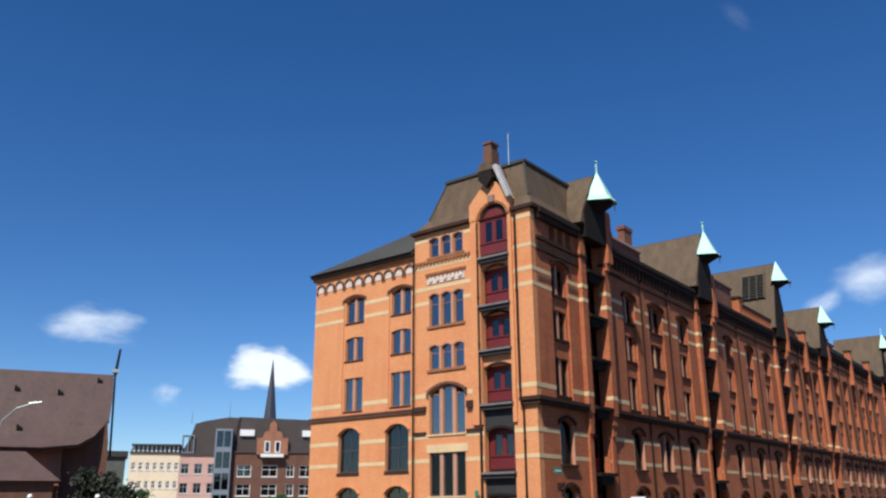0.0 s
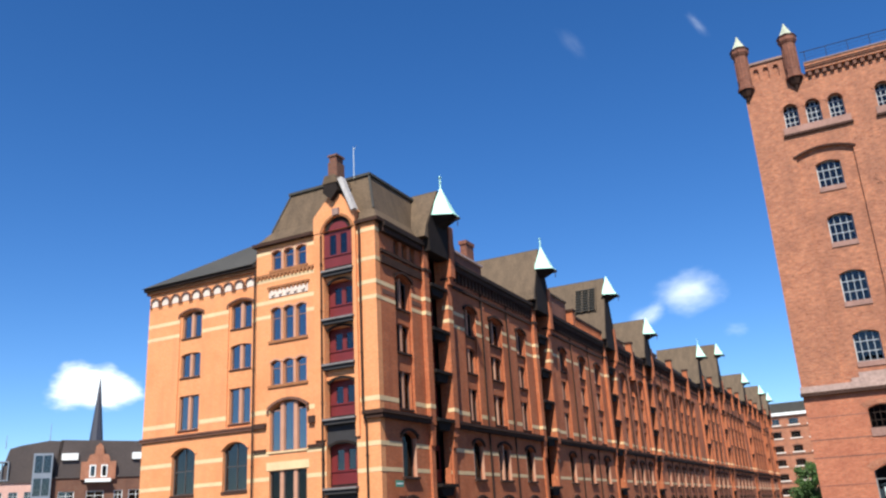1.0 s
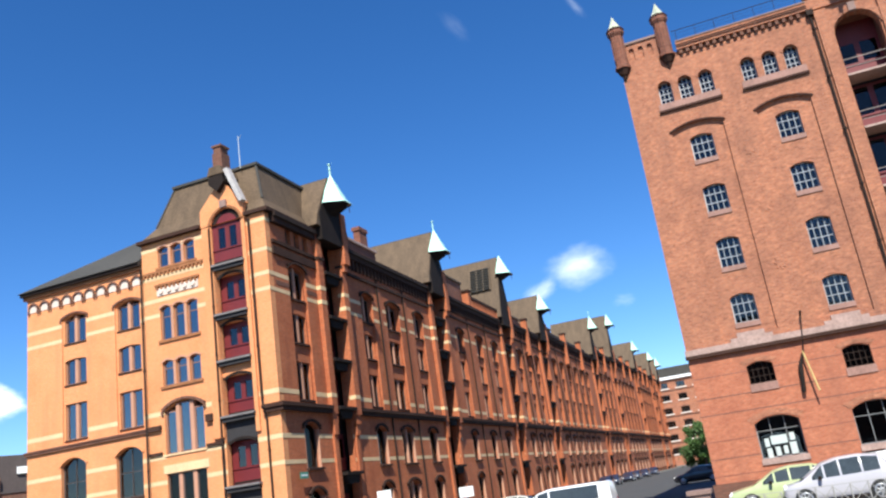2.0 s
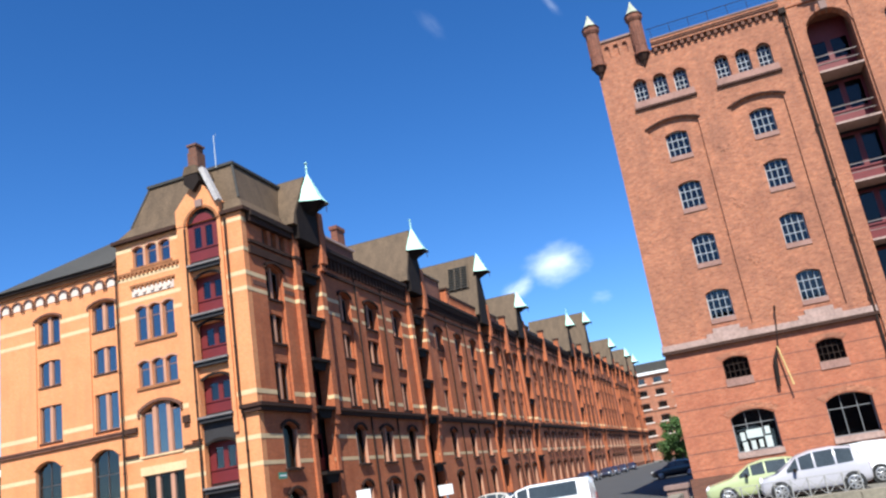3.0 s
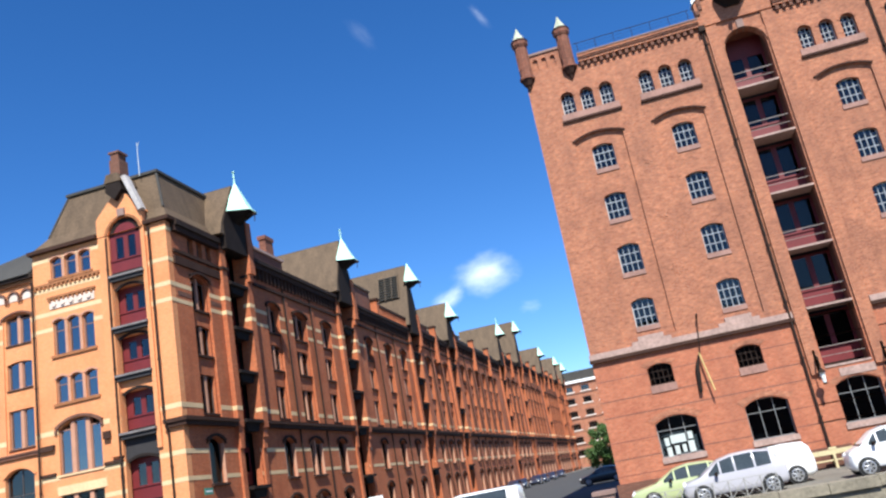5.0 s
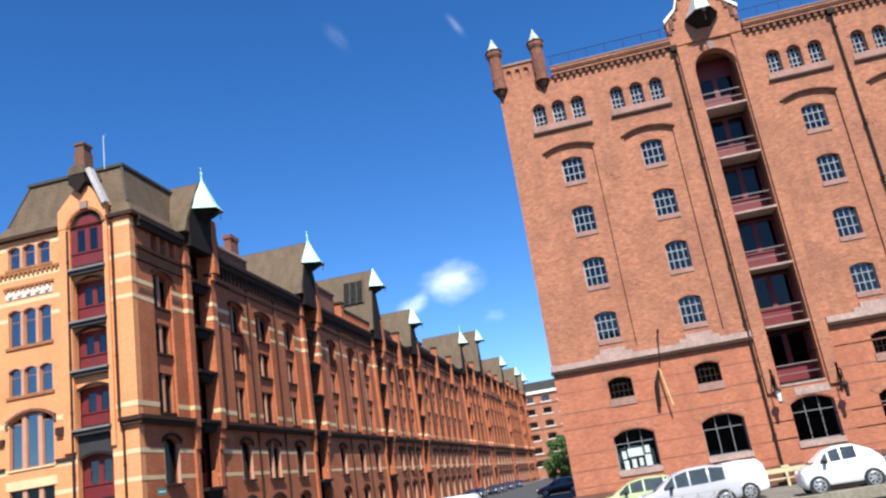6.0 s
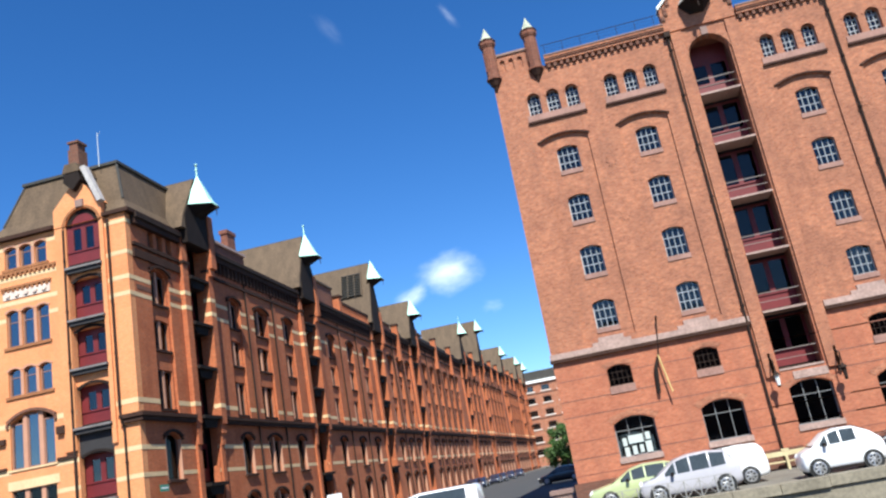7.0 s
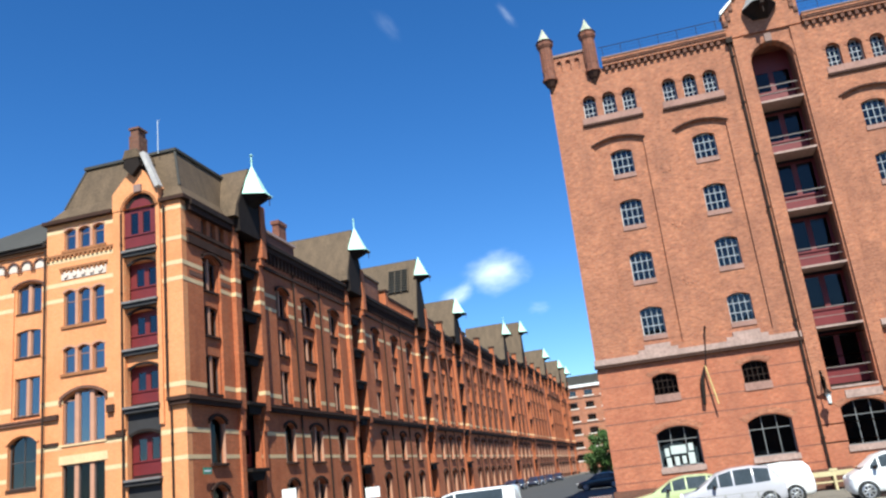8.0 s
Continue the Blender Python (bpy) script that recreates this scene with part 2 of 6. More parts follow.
def facade(u0, u1, z0, z1, holes, thick=0.42):
    """A wall in the plane y = 0 that reaches inward to y = thick. holes: (a, b, bottom, top, rise); they go through."""
    bm = bmesh.new()
    us = sorted({u0, u1, *[h[0] for h in holes], *[h[1] for h in holes]})
    zs = sorted({z0, z1, *[h[2] for h in holes], *[h[3] for h in holes]})
    us = [u for u in us if u0 <= u <= u1]
    zs = [z for z in zs if z0 <= z <= z1]
    for i in range(len(us) - 1):
        mu = (us[i] + us[i + 1]) / 2
        inside = [h for h in holes if h[0] < mu < h[1]]
        run = None
        for j in range(len(zs)):
            mz = (zs[j] + zs[j + 1]) / 2 if j + 1 < len(zs) else None
            solid = mz is not None and not any(h[2] < mz < h[3] for h in inside)
            if solid and run is None:
                run = zs[j]
            if not solid and run is not None:
                for y in (0, thick):
                    quad(bm, (us[i], y, run), (us[i + 1], y, run), (us[i + 1], y, zs[j]), (us[i], y, zs[j]))
                run = None
    for a, b, c, d, rise in holes:
        s = d - rise
        quad(bm, (a, 0, c), (a, thick, c), (a, thick, s), (a, 0, s))
        quad(bm, (b, 0, c), (b, thick, c), (b, thick, s), (b, 0, s))
        quad(bm, (a, 0, c), (b, 0, c), (b, thick, c), (a, thick, c))
        if rise <= 0:
            quad(bm, (a, 0, d), (b, 0, d), (b, thick, d), (a, thick, d))
            continue
        p = arc(a, b, d, rise)
        for k in range(len(p) - 1):
            (x0, h0), (x1, h1) = p[k], p[k + 1]
            quad(bm, (x0, 0, h0), (x1, 0, h1), (x1, thick, h1), (x0, thick, h0))
            for y in (0, thick):
                quad(bm, (x0, y, h0), (x1, y, h1), (x1, y, d), (x0, y, d))
    for a, b in ((u0, u0), (u1, u1)):
        quad(bm, (a, 0, z0), (a, thick, z0), (a, thick, z1), (a, 0, z1))
    quad(bm, (u0, 0, z1), (u1, 0, z1), (u1, thick, z1), (u0, thick, z1))
    return bm


def course(name, parent, F, u0, u1, z0, z1, holes, proud, material):
    """A course that runs along the wall and stops at the openings."""
    cuts = sorted([(h[0], h[1]) for h in holes if h[2] < z1 and h[3] > z0])
    at = u0
    for a, b in cuts + [(u1, u1)]:
        if a - at > 0.05:
            part(name, boxes((at, min(a, u1), -proud, 0.02, z0, z1)), material, parent, m=F)
        at = max(at, b)


MESHES = {}


def shared(key, make, material, smooth=False):
    if key not in MESHES:
        bm = make()
        bmesh.ops.recalc_face_normals(bm, faces=bm.faces)
        me = bpy.data.meshes.new(key[0])
        bm.to_mesh(me)
        bm.free()
        me.materials.append(material)
        if smooth:
            me.shade_smooth()
        MESHES[key] = me
    return MESHES[key]


def sash_mesh(w, h, rise, bars, rail, t):
    """A window's frame in the box 0..w, 0..h: one plate pierced by its lights."""
    nx, nz = bars
    b = t * 0.30
    xs = [t] + [w * i / nx for i in range(1, nx)] + [w - t]
    zs = [t] + [h * (rail if rail else j / nz) for j in range(1, nz)] + [h - t]
    holes = []
    for i in range(nx):
        for j in range(nz):
            x0, x1 = xs[i] + (b if i else 0), xs[i + 1] - (b if i + 1 < nx else 0)
            z0, z1 = zs[j] + (b if j else 0), zs[j + 1] - (b if j + 1 < nz else 0)
            holes.append((x0, x1, z0, z1, 0.0))
    bm = facade(0, w, 0, h, holes, 0.08)
    bmesh.ops.remove_doubles(bm, verts=bm.verts, dist=0.0005)
    return bm


def pane_mesh(w, h, rise):
    bm = bmesh.new()
    if rise > 0:
        pts = [(0.02, 0.02)] + [(max(0.02, min(w - 0.02, x)), z - 0.02) for x, z in arc(0, w, h, rise)] + [(w - 0.02, 0.02)]
    else:
        pts = [(0.02, 0.02), (0.02, h - 0.02), (w - 0.02, h - 0.02), (w - 0.02, 0.02)]
    prism(bm, pts, 0.04, 0.05)
    return bm


def window(parent, F, a, b, c, d, rise=0.0, lights=1, bars=(1, 1), frame=None, mullion=None, gap=0.22, rail=0.0, deep=0.24, t=0.06, name="window", glass=None):
    """A window in the wall frame F. lights side by side stand between mullions."""
    frame, glass = frame or FRAME_D, glass or GLASS
    r = lambda v: round(v, 2)
    w = (b - a - gap * (lights - 1)) / lights
    first = None
    for i in range(lights):
        x = a + i * (w + gap)
        hi = d
        rs = rise
        if lights > 1 and rise > 0.2:
            mid = abs((x + w / 2) - (a + b) / 2) / ((b - a) / 2)
            hi, rs = d - rise * min(1, (mid + w / (b - a)) ** 2) * 0.9 - 0.05, 0.12
        key = (r(w), r(hi - c), r(rs), bars, rail, t, frame.name, glass.name)
        me = shared(("sash", *key), lambda: sash_mesh(w, hi - c, rs, bars, rail, t), frame)
        ob = put(name, me, parent, F @ pose(x, deep, c))
        pm = shared(("pane", *key[:3], glass.name), lambda: pane_mesh(w, hi - c, rs), glass)
        pane = put("pane", pm, ob)
        pane.visible_shadow = False
        if i:
            gm = shared(("mullion", r(gap), r(d - c), r(rise), mullion.name), lambda: boxes((0, gap, 0, 0.3, 0, d - c - rise * 0.25)), mullion)
            put("mullion", gm, parent, F @ pose(x - gap, 0.08, c))
        first = first or ob
    return first


def sill(parent, F, a, b, z, h=0.12, out=0.10, material=None, over=0.10):
    material = material or DARKSTONE
    me = shared(("sill", round(b - a, 2), h, out, over, material.name), lambda: boxes((-over, b - a + over, -out, 0.25, -h, 0)), material)
    return put("sill", me, parent, F @ pose(a, 0, z))


def hood(parent, F, a, b, top, rise, material=None, t=0.16, out=0.10, ears=0.0, over=0.06):
    """An arched moulding over an opening, with ears that run down beside it."""
    material = material or DARKSTONE
    w = b - a

    def make():
        bm = bmesh.new()
        lo, hi = arc(-over, w + over, 0.0, max(rise, 0.05)), arc(-over - t, w + over + t, t, max(rise, 0.05) + t * 0.15)
        for k in range(len(lo) - 1):
            p = (lo[k], lo[k + 1], hi[k + 1], hi[k])
            f = [bm.verts.new((x, -out, z)) for x, z in p]
            g = [bm.verts.new((x, 0.01, z)) for x, z in p]
            bm.faces.new(f)
            for i in range(4):
                bm.faces.new((f[i], f[(i + 1) % 4], g[(i + 1) % 4], g[i]))
        if ears:
            for x in (-over - t, w + over):
                box(bm, x, x + t, -out, 0.01, -rise - ears, -rise)
        bmesh.ops.remove_doubles(bm, verts=bm.verts, dist=0.004)
        return bm
    me = shared(("hood", round(w, 2), round(rise, 2), t, out, ears, material.name), make, material)
    return put("lintel", me, parent, F @ pose(a, 0, top))


def hatch_bay(parent, F, a, b, floors, glass):
    """Red loading doors one over another in a tall recess: (floor, head) pairs."""
    for lo, hi, rise in floors:
        w, h = b - a, hi - lo
        key = (round(w, 2), round(h, 2), round(rise, 2))

        def door():
            lower = min(0.95, h * 0.38)
            side = 0.42 if glass is GLASS else 0.13
            top = h - rise - 0.12
            lights = [(x0, x1, lower, top, 0.0) for x0, x1 in ((side, w / 2 - (0.15 if glass is GLASS else 0.12)), (w / 2 + (0.15 if glass is GLASS else 0.12), w - side))]
            bm = facade(0, w, 0, h, lights, 0.08)
            bmesh.ops.remove_doubles(bm, verts=bm.verts, dist=0.0005)
            return bm
        me = shared(("hatch", *key, glass.name), door, REDDOOR)
        ob = put("hatch_door", me, parent, F @ pose(a, 0.38, lo))
        pm = shared(("hatchpane", *key, glass.name), lambda: boxes((0.14, w - 0.14, 0, 0.01, min(0.95, h * 0.38), h - rise - 0.1)), glass)
        pane = put("pane", pm, ob, pose(0, 0.045, 0))
        pane.visible_shadow = False
        kick = shared(("kick", *key), lambda: boxes((0.06, w - 0.06, -0.03, 0.0, 0.06, 0.16)), NEARBLACK)
        put("kick_rail", kick, ob)
        lip = shared(("lip", *key), lambda: boxes((0.0, w, -0.06, 0.0, min(0.95, h * 0.38) - 0.09, min(0.95, h * 0.38))), REDDOOR)
        put("breast_rail", lip, ob)


# ---- ground, canal and quays ----
def ground_sheet():
    bm = bmesh.new()
    far = 2500.0
    ys = [(-far, 6.0, 0.0), (31.2, far, 0.0)]
    for y0, y1, z in ys:
        quad(bm, (-far, y0, z), (far, y0, z), (far, y1, z), (-far, y1, z))
    quad(bm, (-far, 6.0, -4.5), (far, 6.0, -4.5), (far, 31.2, -4.5), (-far, 31.2, -4.5))
    quad(bm, (-far, 6.0, -4.5), (far, 6.0, -4.5), (far, 6.0, 0), (-far, 6.0, 0))
    quad(bm, (-far, 31.2, -4.5), (far, 31.2, -4.5), (far, 31.2, 0), (-far, 31.2, 0))
    bmesh.ops.remove_doubles(bm, verts=bm.verts, dist=0.001)
    return bm


COBBLE = mat("grey_cobbles", (0.16, 0.145, 0.12), 0.85, var=0.3, scale=0.7, fine=7, bump=0.6)
ground = part("ground", ground_sheet(), COBBLE, None)
tagged(ground, "grey cobbled quays on both sides of a sunken canal", "ground", kind="structure")
WATER = mat("canal_water", (0.03, 0.035, 0.025), 0.08, var=0.2, scale=0.3, fine=2.5, bump=0.3)
bm = bmesh.new()
quad(bm, (-2400, 6.02, -2.6), (2400, 6.02, -2.6), (2400, 31.18, -2.6), (-2400, 31.18, -2.6))
tagged(part("water", bm, WATER, None), "dark brown canal water below the quay walls", "water", kind="structure")

ASPHALT = mat("asphalt", (0.055, 0.053, 0.052), 0.9, var=0.3, scale=0.5, fine=9, bump=0.3)
tagged(part("road", boxes((-22.5, -3.2, 31.65, 290, -0.05, 0.006)), ASPHALT, None), "dark asphalt street between the warehouses", "road", kind="structure")
for x0, x1 in ((-24.9, -22.6), (-3.1, -2.75)):
    tagged(part("pavement", boxes((x0, x1, 41.0, 290, -0.05, 0.12)), COBBLE, None), "narrow raised stone pavement along the warehouses", "pavement", kind="structure")

# coping stones along the far quay edge
quay = thing("quay_wall", "weathered grey stone quay wall with long coping blocks", "quay wall", kind="structure")
rnd = random.Random(4)
part("masonry", boxes((-2.1, 60, 30.72, 31.15, -4.4, -0.22)), GRANITE, quay)
x = -2.1
while x < 30:
    w = rnd.uniform(1.5, 2.1)
    y = 30.6 + rnd.uniform(-0.03, 0.03)
    me = shared(("coping", round(w, 1)), lambda: boxes((0.01, round(w, 1) - 0.01, 0, 0.75, -0.22, 0.12)), GRANITE)
    put("coping_stone", me, quay, pose(x, y, rnd.uniform(-0.015, 0.015)))
    x += round(w, 1)

# road over the canal
bridge = thing("road_bridge", "stone road bridge over the canal with low parapets", "bridge", kind="structure")
part("deck", boxes((-24, -2.3, 5.5, 31.6, -0.9, 0.02)), ASPHALT, bridge)
for x0 in (-24.0, -2.75):
    part("parapet", boxes((x0, x0 + 0.4, 6.0, 31.0, 0.02, 0.85)), GRANITE, bridge)
    for y0 in (5.6, 31.0):
        part("parapet_pier", boxes((x0 - 0.15, x0 + 0.55, y0, y0 + 0.8, 0.02, 1.0), (x0 - 0.22, x0 + 0.62, y0 - 0.07, y0 + 0.87, 1.0, 1.14)), STONE, bridge)

# ---- the tall red warehouse beside the street ----
FR = pose(0, 41, 0)
red_house = thing("warehouse", "tall red brick warehouse with a column of loading doors", "warehouse")
COLS = (0.55, 4.70, 12.75, 16.90)
R_END = 20.6
ROWS_R = ((16.45, 17.80), (13.65, 15.05), (10.78, 12.25), (8.0, 9.4))
outer, inner = [], []
for c in COLS:
    outer.append((c - 1.32, c + 1.22, 7.45, 18.45, 0.32))
    inner += [(c - 0.55, c + 0.55, lo, hi, 0.16) for lo, hi in ROWS_R]
    low = [(c - 0.56, c + 0.60, 5.08, 6.08, 0.16)]
    low += [(c - 1.48 + k * 1.03, c - 0.80 + k * 1.03, 19.85, 21.08, 0.33) for k in range(3)]
    low += [(c - 0.83, c + 1.12, 1.72, 3.58, 0.30)] if c < 6 else [(c - 0.95, c + 1.0, 1.72, 3.58, 0.30)]
    outer += low
    inner += low
HATCH_R = (7.75, 9.80, 4.35, 21.90, 0.98)
GROUND_R = (7.95, 9.90, 1.75, 3.75, 0.30)
outer += [HATCH_R, GROUND_R]
inner += [HATCH_R, GROUND_R]
SPLIT = 6.76
for z0, z1, brick in ((0, SPLIT, BRICK_B), (SPLIT, 22.5, BRICK_R)):
    for holes, depth, inset in ((outer, 0.13, 0), (inner, 0.36, 0.131)):
        cut = [(a, b, max(c, z0), min(d, z1), rise if d < z1 else 0.0) for a, b, c, d, rise in holes if c < z1 and d > z0]
        part("wall" if inset == 0 else "wall_backing", facade(-2.52, R_END, z0, z1, cut, depth), brick, red_house, m=FR @ pose(0, inset, 0))
part("side_wall", boxes((-2.52, -2.12, 41.5, 62, 0, 22.5)), BRICK_R, red_house)
part("side_wall", boxes((R_END - 0.4, R_END, 41.5, 62, 0, 22.5)), BRICK_R, red_house)
part("rear_wall", boxes((-2.6, R_END, 62, 62.4, 0, 22.5)), BRICK_R, red_house)
part("roof", boxes((-2.5, R_END - 0.1, 41.5, 62.3, 22.4, 22.75)), ROOF2, red_house, "flat grey lead roof")
part("room_shade_sheet", boxes((-2.1, 7.5, 42.3, 42.35, 0, 22), (7.5, 10.1, 42.6, 42.65, 0, 22), (10.1, 20.1, 42.3, 42.35, 0, 22)), ROOM, red_house)
for c in COLS:
    for lo, hi in ROWS_R:
        window(red_house, FR, c - 0.55, c + 0.55, lo, hi, 0.16, bars=(4, 3), frame=FRAME_W, deep=0.32, t=0.05, glass=GLASS_R)
        sill(red_house, FR @ pose(0, 0.13, 0), c - 0.55, c + 0.55, lo, 0.24, 0.05, SILLSTONE, 0.03)
    window(red_house, FR, c - 0.56, c + 0.60, 5.08, 6.08, 0.16, bars=(5, 3), frame=IRON, deep=0.22, t=0.05)
    sill(red_house, FR, c - 0.56, c + 0.60, 5.08, 0.36, 0.05, SILLSTONE, 0.04)
    hood(red_house, FR, c - 0.56, c + 0.60, 6.12, 0.16, BRICK_R, 0.20, 0.02)
    # this arc stands for the thin shadow line over the panel
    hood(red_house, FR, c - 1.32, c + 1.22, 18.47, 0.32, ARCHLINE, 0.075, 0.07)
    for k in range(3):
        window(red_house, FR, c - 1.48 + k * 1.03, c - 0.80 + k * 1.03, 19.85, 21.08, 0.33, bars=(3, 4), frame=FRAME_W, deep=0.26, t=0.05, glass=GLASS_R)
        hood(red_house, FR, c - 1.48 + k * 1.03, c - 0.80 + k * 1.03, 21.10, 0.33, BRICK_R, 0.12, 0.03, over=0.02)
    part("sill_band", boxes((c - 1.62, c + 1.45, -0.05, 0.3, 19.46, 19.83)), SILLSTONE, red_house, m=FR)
    # dark strip in place of the shadow under the sill band
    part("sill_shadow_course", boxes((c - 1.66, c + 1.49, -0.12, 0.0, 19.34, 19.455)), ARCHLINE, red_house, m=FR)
    g = (c - 0.83, c + 1.12) if c < 6 else (c - 0.95, c + 1.0)
    window(red_house, FR, *g, 1.72, 3.58, 0.30, bars=(3, 2), frame=FRAME_G, rail=0.66, deep=0.30, t=0.055)
    sill(red_house, FR, *g, 1.72, 0.26, 0.07, PALESTONE, 0.05)
    hood(red_house, FR, *g, 3.62, 0.30, BRICK_R, 0.24, 0.02)
window(red_house, FR, *GROUND_R[:4], 0.30, bars=(3, 2), frame=FRAME_G, rail=0.66, deep=0.30, t=0.055)
sill(red_house, FR, *GROUND_R[:3], 0.26, 0.07, PALESTONE, 0.05)
part("lintel_slab", boxes((8.3, 9.86, -0.05, 0.02, 3.82, 4.18)), PALESTONE, red_house, m=FR)
hood(red_house, FR, 7.95, 9.90, 3.79, 0.30, BRICK_R, 0.2, 0.02)
RAILGREY = mat("dull_rail", (0.20, 0.16, 0.14), 0.6)
COURSE = mat("brown_course", (0.22, 0.085, 0.055), 0.85, var=0.35, scale=1.5, fine=9)
LEVELS_R = ((18.75, 21.90, 0.98), (15.98, 18.50, 0), (13.0, 15.72, 0), (10.12, 12.74, 0), (7.22, 9.86, 0), (4.42, 6.98, 0))
hatch_bay(red_house, FR @ pose(0, 0.92, 0), 7.75, 9.80, LEVELS_R, GLASS_D)
# recess lining darker than the wall: part of its shade is colour
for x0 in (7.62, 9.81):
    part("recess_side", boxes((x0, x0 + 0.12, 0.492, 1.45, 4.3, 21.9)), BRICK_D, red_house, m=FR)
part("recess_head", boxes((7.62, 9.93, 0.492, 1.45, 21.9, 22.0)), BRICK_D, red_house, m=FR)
for lo, hi, rise in LEVELS_R:
    part("loading_platform", boxes((7.76, 9.79, -0.04, 1.29, lo - 0.12, lo - 0.02)), PALESTONE, red_house, m=FR)
    part("guard_rail", boxes((7.78, 9.77, 0.28, 0.31, lo + 0.84, lo + 0.88)), RAILGREY, red_house, m=FR)
    part("guard_rail", boxes((7.78, 9.77, 0.28, 0.31, lo + 0.42, lo + 0.45)), RAILGREY, red_house, m=FR)
hood(red_house, FR, 7.75, 9.80, 21.92, 0.98, BRICK_R, 0.30, 0.08)
part("keystone", boxes((8.62, 8.96, -0.16, 0.1, 21.88, 22.32)), STONE, red_house, m=FR)
# pilasters beside the loading doors
part("pilaster", boxes((7.1, 7.66, -0.14, 0.01, 4.1, 22.4)), BRICK_R, red_house, m=FR)
part("pilaster", boxes((9.9, 10.46, -0.14, 0.01, 4.1, 22.4)), BRICK_R, red_house, m=FR)
# stone course that steps up under the windows
for a, b in ((-2.58, 7.06), (10.5, R_END + 0.06)):
    part("string_course", boxes((a, b, -0.15, 0.02, 6.84, 7.12)), PALESTONE, red_house, m=FR)
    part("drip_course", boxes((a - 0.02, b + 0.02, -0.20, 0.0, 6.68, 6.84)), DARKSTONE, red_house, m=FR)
for c in COLS:
    part("stepped_stone", boxes((c - 0.95, c + 0.95, -0.09, 0.13, 7.12, 7.30), (c - 0.62, c + 0.62, -0.08, 0.13, 7.30, 7.52)), PALESTONE, red_house, m=FR)
rnd = random.Random(12)
for z in (5.7, 4.72, 3.95, 2.75, 1.95, 1.2):
    course("dark_course", red_house, FR, -2.55, 7.0, z, z + 0.05, outer, 0.006, COURSE)
    course("dark_course", red_house, FR, 10.5, R_END - 0.05, z, z + 0.05, outer, 0.006, COURSE)
part("plinth", boxes((-2.68, 7.85, -0.08, 0.01, 0, 0.9), (10.0, R_END, -0.08, 0.01, 0, 0.9)), BRICK_D, red_house, m=FR)
# corbelled eaves
for a, b in ((0.45, 6.85), (10.55, R_END)):
    part("eaves_course", boxes((a, b, -0.20, 0.3, 22.52, 22.66)), BRICK_R, red_house, m=FR)
    part("eaves_top_course", boxes((a, b, -0.30, 0.35, 22.764, 22.90)), BRICK_R, red_house, m=FR)
    part("eaves_cap", boxes((a, b, -0.34, 0.5, 22.904, 22.97)), STONE, red_house, m=FR)
    part("eaves_dark_course", boxes((a, b, -0.26, 0.3, 22.664, 22.76)), BRICK_D, red_house, m=FR)
    x = a + 0.1
    dent = shared(("dentil",), lambda: boxes((0, 0.16, -0.16, 0.01, -0.24, 0)), BRICK_D)
    while x < b - 0.2:
        put("corbel", dent, red_house, FR @ pose(x, 0, 22.52))
        x += 0.34
# corner turrets and parapet
def turret(x):
    bm = bmesh.new()
    for z0, z1, r0, r1 in ((22.35, 22.5, 0.42, 0.42), (22.5, 24.3, 0.35, 0.35), (24.3, 24.45, 0.38, 0.46), (24.45, 24.66, 0.46, 0.46)):
        tube(bm, (x, 0, z0), (x, 0, z1), r0, r1, 8)
    t = part("turret", bm, SOOT_SHADE_BRICK, red_house, m=FR @ pose(0, -0.05, 0))
    bm = bmesh.new()
    tube(bm, (x, 0, 21.72), (x, 0, 22.0), 0.06, 0.17, 8)
    tube(bm, (x, 0, 22.0), (x, 0, 22.35), 0.21, 0.38, 8)
    part("turret_corbel", bm, DARKSTONE, t)
    bm = bmesh.new()
    for k in range(8):
        a = (k + 0.5) * math.pi / 4
        q = pose(x, 0, 23.4, 0, 0, math.degrees(a)) @ Vector((0.33, 0, 0))
        tube(bm, (q.x, q.y, 22.9), (q.x, q.y, 24.0), 0.035, 0.035, 5)
    part("turret_ribs", bm, SOOT_SHADE_BRICK, t)
    bm = bmesh.new()
    tube(bm, (x, 0, 24.66), (x, 0, 24.74), 0.50, 0.47, 8)
    part("turret_rim", bm, ARCHLINE, t)
    bm = bmesh.new()
    tube(bm, (x, 0, 24.74), (x, 0, 25.0), 0.43, 0.26, 8)
    tube(bm, (x, 0, 25.0), (x, 0, 25.38), 0.26, 0.08, 8)
    tube(bm, (x, 0, 25.38), (x, 0, 25.55), 0.09, 0.02, 6)
    part("turret_cap", bm, STONE_GREEN, t, "weathered pale stone cap")


STONE_GREEN = mat("mossy_stone", (0.38, 0.40, 0.30), 0.85, var=0.3, scale=2, fine=12)
turret(-2.4)
turret(-0.08)
niches = [(-1.93 + 0.48 * k, -1.67 + 0.48 * k, 22.75, 23.45, 0.12) for k in range(3)]
part("parapet", facade(-2.2, -0.35, 22.5, 23.7, niches, 0.12), BRICK_R, red_house, m=FR)
part("parapet_backing", boxes((-2.2, -0.35, 0.125, 0.4, 22.5, 23.7)), BRICK_R, red_house, m=FR)
part("parapet_coping", boxes((-2.2, -0.35, -0.08, 0.45, 23.7, 23.82)), STONE, red_house, m=FR)
